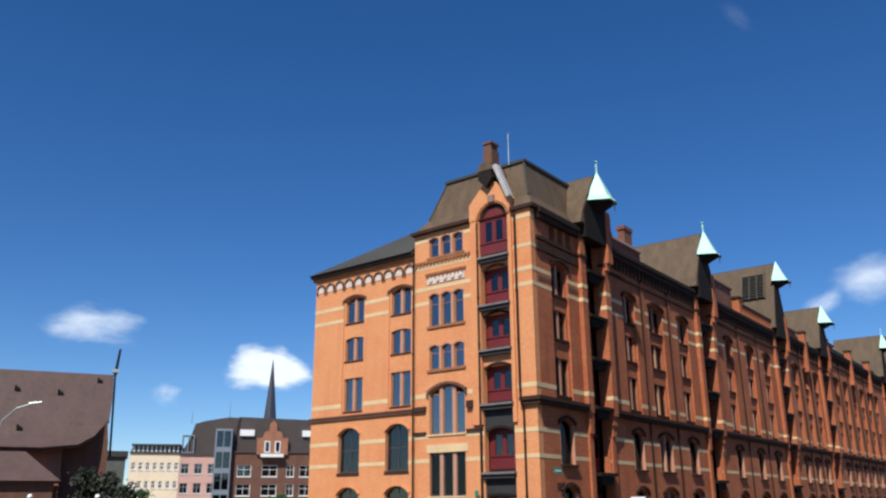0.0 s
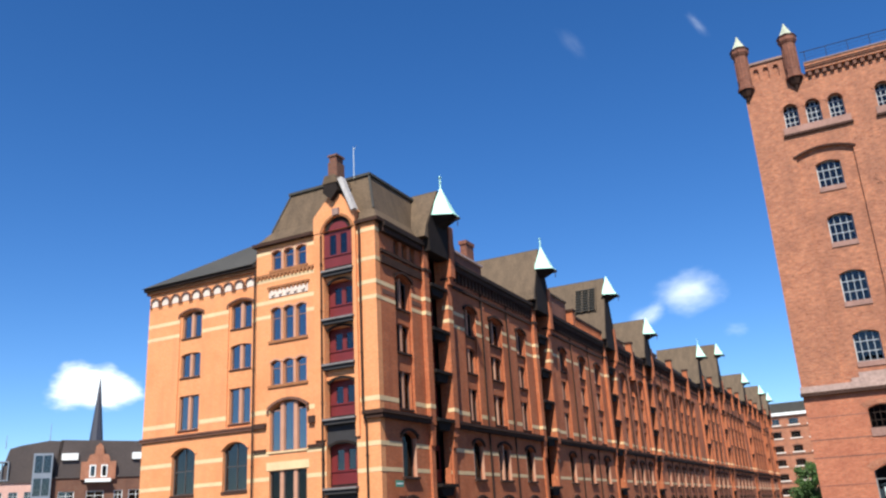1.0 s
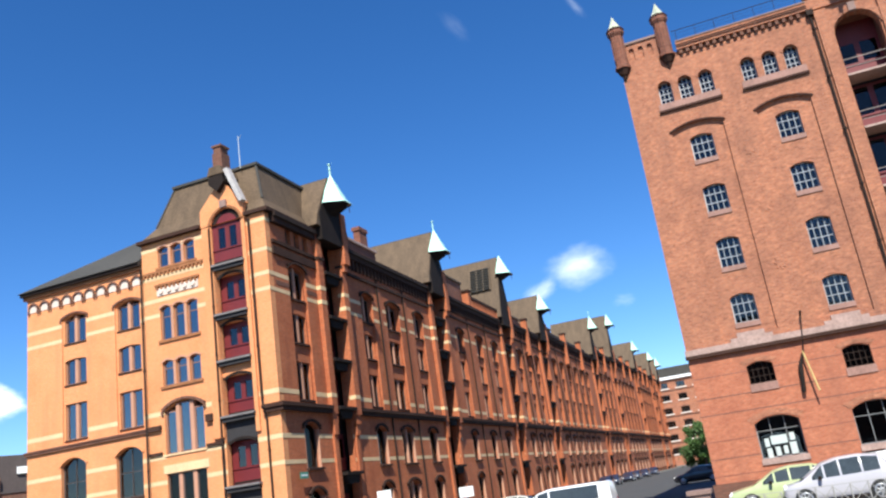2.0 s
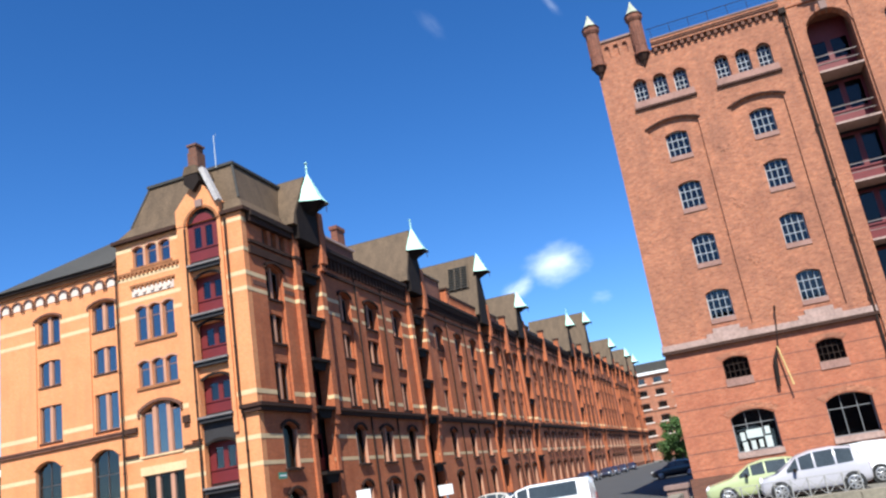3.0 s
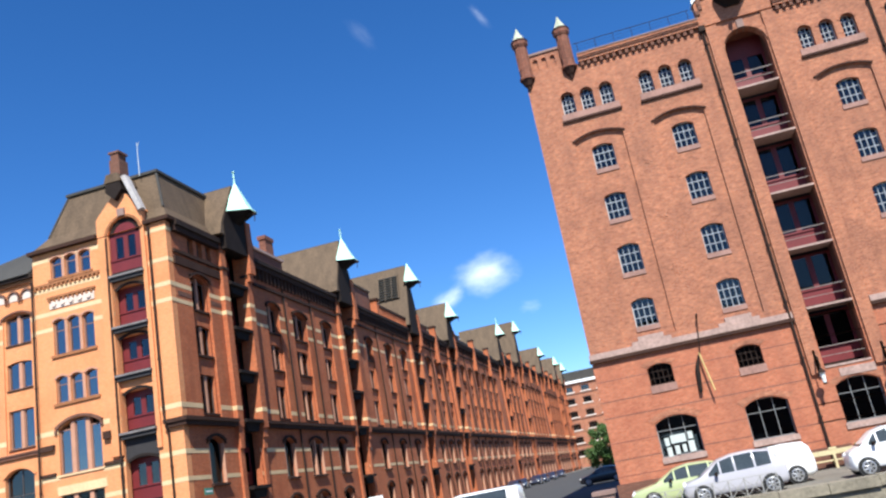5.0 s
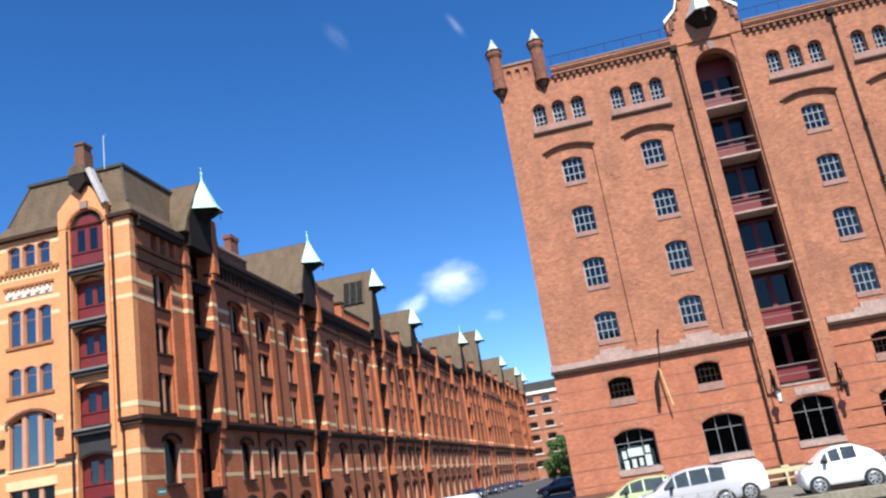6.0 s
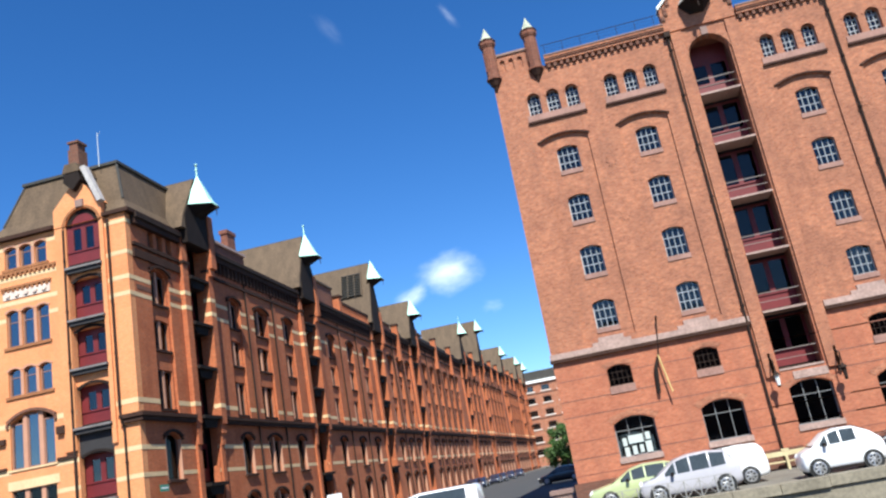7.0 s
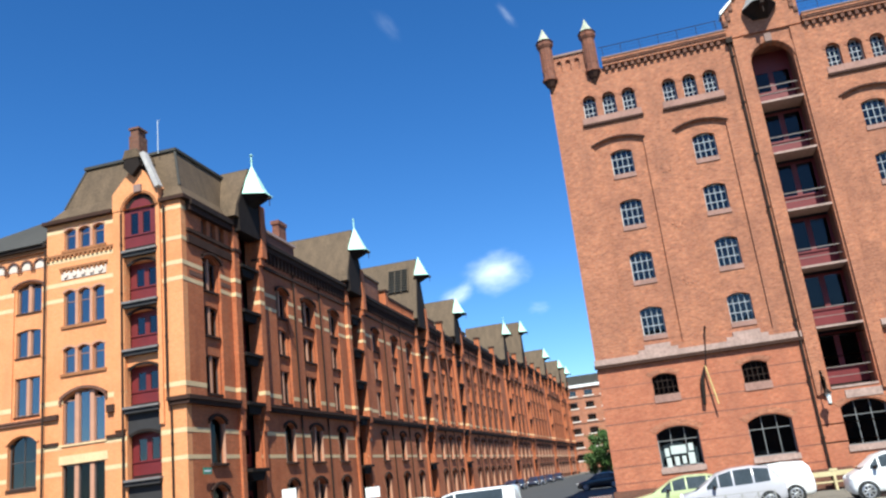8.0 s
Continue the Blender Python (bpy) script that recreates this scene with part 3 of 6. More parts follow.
# gable over the loading doors
bm = bmesh.new()
prism(bm, [(6.85, 22.5), (10.5, 22.5), (10.5, 23.9), (9.9, 24.5), (9.5, 25.6), (8.68, 26.9), (7.85, 25.6), (7.45, 24.5), (6.85, 23.9)], -0.12, 0.5)
part("gable", bm, BRICK_R, red_house, m=FR)
bm = bmesh.new()
for s in (-1, 1):
    for k in range(11):
        q = k / 10
        x, z = 8.68 + s * (1.72 - 1.22 * q ** 1.25), 23.3 + 2.75 * q
        o = 0.10 * (k % 2)
        box(bm, x - 0.10 - s * o, x + 0.10 - s * o, -0.20, -0.11, z - 0.125, z + 0.125)
part("gable_ornament", bm, BRICK_D, red_house, m=FR)
bm = bmesh.new()
for s in (-1, 1):
    prism(bm, [(8.68 + s * 1.9, 23.85), (8.68 + s * 1.9, 24.05), (8.68 + s * 1.25, 24.6), (8.68 + s * 0.87, 25.68), (8.68, 27.0), (8.68, 26.9), (8.68 + s * 0.83, 25.6), (8.68 + s * 1.23, 24.5)], -0.22, 0.6)
part("gable_coping", bm, LEADWHITE, red_house, m=FR)


def hoist_hood(parent, F, u, z, w, h, out, cap, under, finial, back=0.35):
    """A copper spire over a hoist beam that juts from the wall; z is its lower edge."""
    near = min(back - 0.2, -0.25 * out)
    base = [(-w, back), (-w, near), (-0.45 * w, -out), (0.45 * w, -out), (w, near), (w, back)]

    def spire():
        bm = bmesh.new()
        low = [bm.verts.new((x, y, 0)) for x, y in base]
        mid = [bm.verts.new((x * 0.8, y * 0.80 - 0.05 * out, h * 0.16)) for x, y in base]
        tip = bm.verts.new((0, -0.45 * out, h))
        for i in range(len(base)):
            j = (i + 1) % len(base)
            bm.faces.new((low[i], low[j], mid[j], mid[i]))
            bm.faces.new((mid[i], mid[j], tip))
        bm.faces.new(low[::-1])
        return bm
    ob = put("hoist_hood", shared(("spire", w, h, out, cap.name), spire, cap), parent, F @ pose(u, 0, z))

    # the shade below the hood is put into the soffit's colour
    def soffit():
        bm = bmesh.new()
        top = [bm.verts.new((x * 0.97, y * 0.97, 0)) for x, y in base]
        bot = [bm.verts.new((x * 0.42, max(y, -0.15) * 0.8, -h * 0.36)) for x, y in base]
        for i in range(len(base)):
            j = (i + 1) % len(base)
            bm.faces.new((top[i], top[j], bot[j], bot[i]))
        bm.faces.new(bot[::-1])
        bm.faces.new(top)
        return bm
    put("soffit", shared(("soffit", w, h, out), soffit, under), ob, pose(0, 0, -0.01), "near-black underside of the hood, its shade put in as colour")

    def beam():
        bm = bmesh.new()
        box(bm, -0.09, 0.09, -out - 0.15, 0.2, -0.30, -0.12)
        tube(bm, (0, -out, -0.3), (0, -out, -0.75), 0.03)
        return bm
    put("hoist_beam", shared(("beam", w, out), beam, IRON), ob)
    if finial:
        def pin():
            bm = bmesh.new()
            tube(bm, (0, -0.45 * out, h - 0.1), (0, -0.45 * out, h + 0.75), 0.06, 0.04, 6)
            for zz, r in ((0.25, 0.10), (0.62, 0.13)):
                tube(bm, (0, -0.45 * out, h + zz), (0, -0.45 * out, h + zz + 0.1), 0.04, r, 8)
                tube(bm, (0, -0.45 * out, h + zz + 0.1), (0, -0.45 * out, h + zz + 0.2), r, 0.03, 8)
            return bm
        put("finial", shared(("pin", h, out), pin, cap), ob)
    return ob


hoist_hood(red_house, FR @ pose(0, -0.1, 0), 8.68, 23.75, 0.85, 1.6, 1.1, LEADWHITE, NEARBLACK, False)
# roof rail with a wire net
rail = thing("roof_railing", "thin dark roof railing with wire netting", "railing")
for k in range(7):
    x = 0.6 + k * 1.03
    bm = bmesh.new()
    tube(bm, (x, 43.0, 22.75), (x, 43.0, 24.75), 0.013, n=6)
    part("post", bm, IRON, rail)
for k in range(9):
    x = 10.9 + k * 1.15
    bm = bmesh.new()
    tube(bm, (x, 43.0, 22.75), (x, 43.0, 24.75), 0.013, n=6)
    part("post", bm, IRON, rail)
for k in range(9):
    bm = bmesh.new()
    tube(bm, (10.7, 43.0, 24.75 - 0.2 * k), (20.2, 43.0, 24.75 - 0.2 * k), 0.02 if k == 0 else 0.005, n=5)
    part("wire", bm, IRON, rail)
for k in range(9):
    bm = bmesh.new()
    tube(bm, (0.4, 43.0, 24.75 - 0.2 * k), (6.9, 43.0, 24.75 - 0.2 * k), 0.02 if k == 0 else 0.005, n=5)
    part("wire", bm, IRON, rail)
# rainwater pipes
for x in (6.93, 14.82):
    bm = bmesh.new()
    tube(bm, (x, -0.14, 0.1), (x, -0.14, 22.3), 0.055)
    for z in (2.2, 4.9, 7.6, 10.4, 13.2, 16.0, 18.8, 21.4):
        tube(bm, (x, -0.14, z), (x, -0.14, z + 0.09), 0.10)
    box(bm, x - 0.16, x + 0.16, -0.3, 0.0, 22.2, 22.5)
    part("rainwater_pipe", bm, IRON, red_house, m=FR)
# wall rosettes
bm = bmesh.new()
lobes = [(0.23 + 0.07 * math.cos(8 * k * math.pi / 24), k * math.pi / 24) for k in range(48)]
prism(bm, [(q * math.cos(a), 1.35 * q * math.sin(a)) for q, a in lobes], -0.025, 0.02)
rose = bpy.data.meshes.new("rosette")
bm.to_mesh(rose)
bm.free()
rose.materials.append(BRICK_R)
for x in (2.62, 14.95):
    for z in (16.35, 13.35, 10.45):
        put("wall_rosette", rose, red_house, FR @ pose(x if x < 10 else 15.2, 0, z))
# folded pole and lanterns
pole = thing("flag_pole", "wooden pole with a slim dark spindle beside it, hung on the brick wall", "pole")
bm = bmesh.new()
tube(bm, (2.85, 40.75, 7.85), (2.56, 40.7, 6.1), 0.025)
tube(bm, (2.84, 40.95, 7.8), (2.86, 40.6, 7.95), 0.05)
part("stay", bm, IRON, pole)
bm = bmesh.new()
tube(bm, (2.52, 40.75, 6.15), (2.78, 40.55, 4.3), 0.045)
part("rod", bm, mat("yellowed_wood", (0.52, 0.36, 0.14), 0.6), pole)
# slim dark spindle beside the rod
bm = bmesh.new()
tube(bm, (2.5, 40.86, 6.1), (2.28, 40.84, 5.5), 0.03, 0.10)
tube(bm, (2.28, 40.84, 5.5), (2.16, 40.84, 4.35), 0.11, 0.09)
part("dark_spindle", bm, NEARBLACK, pole)


def lantern(x, z, light):
    ln = thing("wall_lantern", "black iron wall lantern on a curled bracket", "lantern", group="wall lanterns")
    bm = bmesh.new()
    tube(bm, (x, 40.9, z + 1.1), (x, 40.3, z + 0.9), 0.035)
    tube(bm, (x, 40.9, z + 0.2), (x, 40.3, z + 0.9), 0.03)
    tube(bm, (x, 40.3, z + 0.9), (x, 40.3, z + 0.35), 0.03)
    box(bm, x - 0.06, x + 0.06, 40.86, 41.0, z + 0.1, z + 1.3)
    part("bracket", bm, IRON, ln)
    bm = bmesh.new()
    tube(bm, (x, 40.3, z + 0.22), (x, 40.3, z + 0.42), 0.2, 0.04)
    tube(bm, (x, 40.3, z - 0.32), (x, 40.3, z - 0.24), 0.06, 0.1)
    part("cap", bm, IRON, ln)
    bm = bmesh.new()
    tube(bm, (x, 40.3, z - 0.24), (x, 40.3, z + 0.22), 0.075, 0.12)
    part("glass", bm, light, ln)


lantern(7.45, 3.9, mat("milky_glass", (0.75, 0.82, 0.78), 0.2, var=0.05))
lantern(10.35, 3.7, IRON)


# ---- the striped orange warehouse block ----
FE, FL = pose(0, 41, 0), pose(-25, 0, 0, 0, 0, 90)
BANDS = ((5.12, 5.36), (6.58, 6.84), (9.14, 9.42), (15.26, 15.50), (16.22, 16.48), (17.62, 17.86))
corner = thing("warehouse", "orange brick corner warehouse with cream stripes and a mansard roof", "warehouse")


def pair(holes, wins, c, w, rows, lights, mull=None):
    """Openings round the centre c, and the windows that go in them."""
    for lo, hi, rise in rows:
        holes.append((c - w / 2, c + w / 2, lo, hi, rise))
        wins.append((c - w / 2, c + w / 2, lo, hi, rise, lights))


PAIR_ROWS = ((15.10, 16.95, 0.22), (12.38, 14.05, 0.12), (8.86, 11.15, 0.0))
ARCH_ROWS = ((4.74, 7.72, 0.42), (0.9, 3.80, 0.42))

# end wall, lower wing
holes, wins = [], []
for c in (-40.1, -35.75):
    pair(holes, wins, c, 1.75, PAIR_ROWS, 2)
    pair(holes, wins, c - 0.2, 2.0, ARCH_ROWS, 1)
FW = pose(0, 41.2, 0)
panels = [(c - 1.02, c + 1.02, 8.64, 17.02, 0.3) for c in (-40.1, -35.75)]
part("wall", facade(-44.1, -34.3, 0, 18.7, panels + [h for h in holes if h[3] < 8], 0.09), BRICK_L, corner, m=FW)
part("wall_backing", facade(-44.1, -34.3, 0, 18.7, holes, 0.34), BRICK_L, corner, m=FW @ pose(0, 0.091, 0))
for a, b, lo, hi, rise, n in wins:
    window(corner, FW @ pose(0, 0.09 if lo > 8 else 0.0, 0), a, b, lo, hi, rise, n, bars=(1, 1) if n > 1 else (2, 2), mullion=PINK, rail=0.0 if n > 1 else 0.5, t=0.08, deep=0.15 if n > 1 else 0.24, frame=FRAME_P if n > 1 else FRAME_D, glass=GLASS_E if n > 1 else GLASS)
    sill(corner, FW @ pose(0, 0.09 if lo > 8 else 0.0, 0), a, b, lo, 0.09 if n > 1 else 0.18, 0.06, DARKSTONE, 0.04)
    if rise > 0.2:
        hood(corner, FW, a - (0.14 if n > 1 else 0), b + (0.14 if n > 1 else 0), hi + (0.09 if n > 1 else 0.03), rise + 0.08, BRICK_D if n > 1 else BRICK_L, 0.10, 0.07, 0.2 if n > 1 else 0.0)
for z0, z1 in BANDS[:5]:
    course("cream_band", corner, FW, -44.1, -34.3, z0, z1, holes + panels, 0.012, CREAM)
part("cornice", boxes((-44.2, -33.35, -0.14, 0.05, 8.32, 8.48), (-44.2, -33.35, -0.2, 0.05, 8.48, 8.58)), BRICK_D, corner, m=FW)
lune = shared(("lunette",), lambda: (lambda bm: (prism(bm, [(0, 0)] + [(x, z) for x, z in arc(0, 0.66, 0.52, 0.33)] + [(0.66, 0)], -0.03, 0.02), bm)[1])(bmesh.new()), PALE)
for k in range(10):
    a = -43.85 + k * 0.955
    put("lunette", lune, corner, FW @ pose(a, 0, 17.78))
    hood(corner, FW, a, a + 0.66, 18.32, 0.36, BRICK_D, 0.11, 0.12, 0.30, over=0.0)
part("eaves_moulding", boxes((-44.3, -34.3, -0.18, 0.4, 18.70, 18.92)), BURNT, corner, m=FW)
part("gutter", boxes((-44.4, -34.3, -0.36, 0.4, 18.93, 19.13)), IRON, corner, m=FW)

# end wall, corner tower
holes, wins = [], []
for lo, hi, rise in ((18.45, 19.82, 0.12), (13.75, 15.92, 0.12), (10.9, 12.48, 0.14), (6.82, 9.88, 0.52), (3.12, 5.70, 0.0), (0.4, 2.5, 0.0)):
    a, b = (-33.05, -30.25)
    w = 0.80
    if 0 < rise < 0.2:
        for k in range(3):
            u = a + k * (b - a - w) / 2
            holes.append((u, u + w, lo, hi, 0.17))
            wins.append((u, u + w, lo, hi, 0.17, 1))
    else:
        holes.append((a, b, lo, hi, rise))
        wins.append((a, b, lo, hi, rise, 3))
HATCH_E = (-28.82, -26.66, 0.4, 21.10, 1.02)
holes.append(HATCH_E)
part("wall", facade(-34.3, -25.0, 0, 20.2, holes[:-1] + [(-28.82, -26.66, 0.4, 20.15, 0.0)]), BRICK_L, corner, m=FE)
for a, b, lo, hi, rise, n in wins:
    window(corner, FE, a, b, lo, hi, rise, n, bars=(1, 1) if n > 1 else (1, 2), mullion=PINK, gap=0.26, t=0.08, deep=0.15, frame=FRAME_P if lo > 6 else FRAME_D, rail=0.0 if n > 1 else 0.68, glass=GLASS_E if lo > 6 else GLASS_D)
    if n > 1:
        sill(corner, FE, a, b, lo, 0.10, 0.07, CREAM, 0.12)
    else:
        hood(corner, FE, a, b, hi + 0.01, rise, PINK, 0.10, 0.035, 0.0, over=0.0)
        if a < -32.9:
            sill(corner, FE, a, -30.25, lo, 0.16, 0.10, BURNT, 0.14)
        else:
            part("mullion", boxes((a - 0.19, a - 0.01, -0.022, 0.2, lo + 0.002, hi - 0.22)), PINK, corner, m=FE)
    if rise > 0.5:
        hood(corner, FE, a, b, hi + 0.04, rise, BRICK_D, 0.14, 0.12, 0.25)
part("lintel_stone", boxes((-33.25, -30.05, -0.04, 0.2, 5.72, 6.2)), CREAM, corner, m=FE)
for z0, z1 in ((5.12, 5.36), (6.58, 6.84), (9.14, 9.42), (15.26, 15.50), (16.22, 16.48), (17.72, 17.96), (19.62, 19.86)):
    course("cream_band", corner, FE, -34.3, -25.0, z0, z1, holes, 0.012, CREAM)
part("frieze", boxes((-33.2, -30.1, -0.05, 0.02, 16.60, 17.10)), PALE, corner, m=FE)
part("frieze_hood", boxes((-33.3, -30.0, -0.12, 0.02, 17.22, 17.36)), BURNT, corner, m=FE)
fl = shared(("floret",), lambda: (lambda bm: (tube(bm, (0, -0.1, 0), (0, 0, 0), 0.14, 0.2, 8), bm)[1])(bmesh.new()), PALE)
dent = shared(("dentil_small",), lambda: boxes((0, 0.14, -0.10, 0.0, -0.2, 0)), BURNT)
for k in range(5):
    put("floret", fl, corner, FE @ pose(-32.85 + k * 0.6, -0.04, 16.85))
for k in range(10):
    put("corbel", dent, corner, FE @ pose(-33.2 + k * 0.32, 0, 17.22))
part("corbel_course", boxes((-34.35, -29.0, -0.10, 0.02, 18.12, 18.26)), BURNT, corner, m=FE)
for k in range(17):
    put("corbel", dent, corner, FE @ pose(-34.2 + k * 0.31, 0, 18.12))
part("drip_course", boxes((-34.3, -33.3, -0.2, 0.02, 8.3, 8.6)), DARKSTONE, corner, m=FE)
part("drip_course", boxes((-34.3, -33.3, -0.12, 0.02, 6.85, 7.02)), DARKSTONE, corner, m=FE)
part("drip_course", boxes((-30.1, -28.9, -0.12, 0.02, 6.85, 7.02)), DARKSTONE, corner, m=FE)
part("corbel_stone", boxes((-30.0, -29.5, -0.24, 0.02, 8.28, 8.7)), DARKSTONE, corner, m=FE)
for x in (-34.25, -28.95, -26.08):
    bm = bmesh.new()
    top, kink = (18.6 if x < -34 else 20.0), (8.9 if x > -27 else 0.2)
    tube(bm, (x, -0.20, kink), (x, -0.20, top), 0.065)
    if kink > 1:
        tube(bm, (x, -0.20, kink), (x + 0.22, -0.46, 8.4), 0.065)
        tube(bm, (x + 0.22, -0.46, 8.4), (x + 0.22, -0.20, 7.9), 0.065)
        tube(bm, (x + 0.22, -0.20, 0.2), (x + 0.22, -0.20, 7.9), 0.065)
    for z in (3, 6, 9.3, 12, 15, 18):
        o = 0.22 if z < kink and kink > 1 else 0.0
        tube(bm, (x + o, -0.20, z), (x + o, -0.20, z + 0.09), 0.09)
    part("rainwater_pipe", bm, IRON, corner, m=FE)
part("pilaster", boxes((-29.55, -28.83, -0.14, 0.01, 7.2, 20.2)), BRICK_L, corner, m=FE)
part("pilaster", boxes((-26.65, -26.38, -0.14, 0.01, 7.2, 20.2)), BRICK_L, corner, m=FE)
part("corner_pier", boxes((-25.98, -24.99, -0.10, 0.01, 0, 20.3)), BRICK_L, corner, m=FE)
for z0, z1 in ((5.12, 5.36), (6.58, 6.84), (9.14, 9.42), (15.26, 15.50), (16.22, 16.48), (17.72, 17.96), (19.62, 19.86)):
    part("pier_band", boxes((-26.0, -24.975, -0.115, 0.42, z0, z1)), CREAM, corner, m=FE)
part("cornice", boxes((-26.0, -24.68, -0.32, 0.42, 8.12, 8.36), (-26.05, -24.58, -0.42, 0.42, 8.36, 8.58)), DARKSTONE, corner, m=FE)
LEVELS_E = ((17.62, 21.05, 1.0), (14.52, 16.95, 0.3), (11.70, 13.95, 0.25), (8.42, 10.75, 0.3), (4.45, 6.95, 0.25), (1.2, 3.1, 0.0))
hatch_bay(corner, FE @ pose(0, -0.40, 0), -28.82, -26.66, LEVELS_E[:1], GLASS)
hatch_bay(corner, FE @ pose(0, 0.12, 0), -28.82, -26.66, LEVELS_E[1:], GLASS)
for k, (lo, hi, rise) in enumerate(LEVELS_E):
    part("loading_platform", boxes((-28.9, -26.58, -0.34, 0.4, lo - 0.16, lo - 0.04)), LEDGE, corner, m=FE)
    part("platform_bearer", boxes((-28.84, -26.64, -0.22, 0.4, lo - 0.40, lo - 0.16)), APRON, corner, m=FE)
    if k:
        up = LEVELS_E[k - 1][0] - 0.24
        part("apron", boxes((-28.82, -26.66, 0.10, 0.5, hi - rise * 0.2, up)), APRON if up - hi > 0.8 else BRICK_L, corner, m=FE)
        # near-black arc puts the shade at the door's head into colour
        hood(corner, FE @ pose(0, 0.1, 0), -28.82, -26.66, hi, max(rise, 0.1), NEARBLACK, 0.14, 0.06, over=-0.16)
# gabled head of the loading bay
bm = facade(-29.55, -26.42, 20.2, 21.3, [(-28.82, -26.66, 20.2, 21.10, 0.9)], 0.42)
part("gable_wall", bm, BRICK_L, corner, m=FE @ pose(0, -0.18, 0))
bm = bmesh.new()
prism(bm, [(-29.55, 21.3), (-26.42, 21.3), (-27.1, 22.1), (-27.5, 22.6), (-28.3, 22.6), (-28.8, 22.1)], -0.18, 0.6)
part("gable", bm, BRICK_L, corner, m=FE)
hood(corner, FE @ pose(0, -0.18, 0), -28.82, -26.66, 21.12, 1.0, BURNT, 0.14, 0.05)
# near-black rim stands for the arch's shadow on the top door
hood(corner, FE @ pose(0, 0.02, 0), -28.82, -26.66, 20.82, 0.86, NEARBLACK, 0.30, 0.06, over=-0.28)
part("keystone", boxes((-27.98, -27.5, -0.34, -0.15, 21.15, 21.6)), STONE, corner, m=FE)
bm = bmesh.new()
prism(bm, [(-26.20, 21.25), (-26.46, 21.15), (-27.46, 23.55), (-27.16, 23.62)], -0.45, 0.0)
part("gable_flashing", bm, FLASH, corner, m=FE)
bm = bmesh.new()
prism(bm, [(-28.52, 22.75), (-28.42, 23.35), (-27.5, 23.35), (-27.4, 22.75), (-27.95, 22.15)], -0.55, 1.4)
part("hoist_box", bm, NEARBLACK, corner, "dark boarded hoist box", m=FE)
bm = bmesh.new()
prism(bm, [(-28.56, 23.3), (-27.4, 23.3), (-27.6, 23.85), (-28.36, 23.85)], -0.59, 1.6)
part("hoist_roof", bm, ROOF, corner, m=FE)
chim = boxes((-28.68, -27.98, 0.3, 1.2, 23.6, 25.2), (-28.60, -28.06, 0.35, 1.15, 25.2, 25.62), (-28.70, -27.96, 0.28, 1.22, 25.62, 25.76))
part("chimney", chim, BRICK_D, corner, m=FE)
bm = bmesh.new()
tube(bm, (-27.1, 1.0, 24.0), (-27.1, 1.0, 26.25), 0.03, 0.02)
tube(bm, (-27.1, 1.0, 26.0), (-26.9, 1.0, 26.3), 0.015, 0.01)
part("antenna", bm, LEADWHITE, corner, m=FE)

# mansard over the tower
def loft(bm, rings):
    vs = [[bm.verts.new(p) for p in r] for r in rings]
    n = len(rings[0])
    for a, b in zip(vs, vs[1:]):
        for i in range(n):
            bm.faces.new((a[i], a[(i + 1) % n], b[(i + 1) % n], b[i]))
    bm.faces.new(vs[-1])
    bm.faces.new(vs[0][::-1])


def ring(x0, x1, y0, y1, z):
    return [(x0, y0, z), (x1, y0, z), (x1, y1, z), (x0, y1, z)]


T_END = 51.3
bm = bmesh.new()
loft(bm, [ring(-34.4, -24.9, 41.0, T_END + 0.1, 20.35), ring(-34.2, -25.0, 41.15, T_END, 20.7), ring(-33.5, -25.45, 41.6, T_END - 0.4, 21.4), ring(-32.5, -26.2, 42.4, T_END - 1.5, 24.1)])
part("mansard_roof", bm, ROOF, corner)
for x0, x1, y0, y1 in ((-33.5, -32.5, 41.6, 42.4), (-25.45, -26.2, 41.6, 42.4), (-25.45, -26.2, T_END - 0.4, T_END - 1.5)):
    bm = bmesh.new()
    tube(bm, (x0, y0, 21.4), (x1, y1, 24.15), 0.08, n=6)
    part("hip_roll", bm, ROOF2, corner)
part("roof_edge", boxes((-32.65, -26.05, 42.25, T_END - 1.35, 24.1, 24.28)), ROOF2, corner)
part("eaves_moulding", boxes((-34.45, -29.6, 40.68, 41.3, 20.22, 20.44), (-26.36, -24.65, 40.68, 41.3, 20.22, 20.44), (-25.2, -24.65, 41.3, T_END, 20.22, 20.44)), DARKSTONE, corner)
# hipped roof over the wing
bm = bmesh.new()
v = [bm.verts.new(p) for p in ((-44.5, 40.7, 19.15), (-34.5, 40.7, 19.15), (-34.5, 46.5, 23.6), (-34.5, T_END, 23.6), (-44.5, T_END, 19.15), (-34.5, T_END, 19.15))]
for f in ((0, 1, 2), (0, 2, 3, 4), (0, 4, 5, 1), (1, 5, 3, 2), (4, 3, 5)):
    bm.faces.new([v[i] for i in f])
part("wing_roof", bm, ROOF2, corner)
part("side_wall", boxes((-44.1, -43.7, 41.65, 250, 0, 19.2)), BRICK_L, corner)
part("room_shade_sheet", boxes((-43, -25.9, 42.25, 42.3, 0, 19.9), (-25.95, -25.9, 42.3, T_END - 0.3, 0, 19.9)), ROOM, corner)


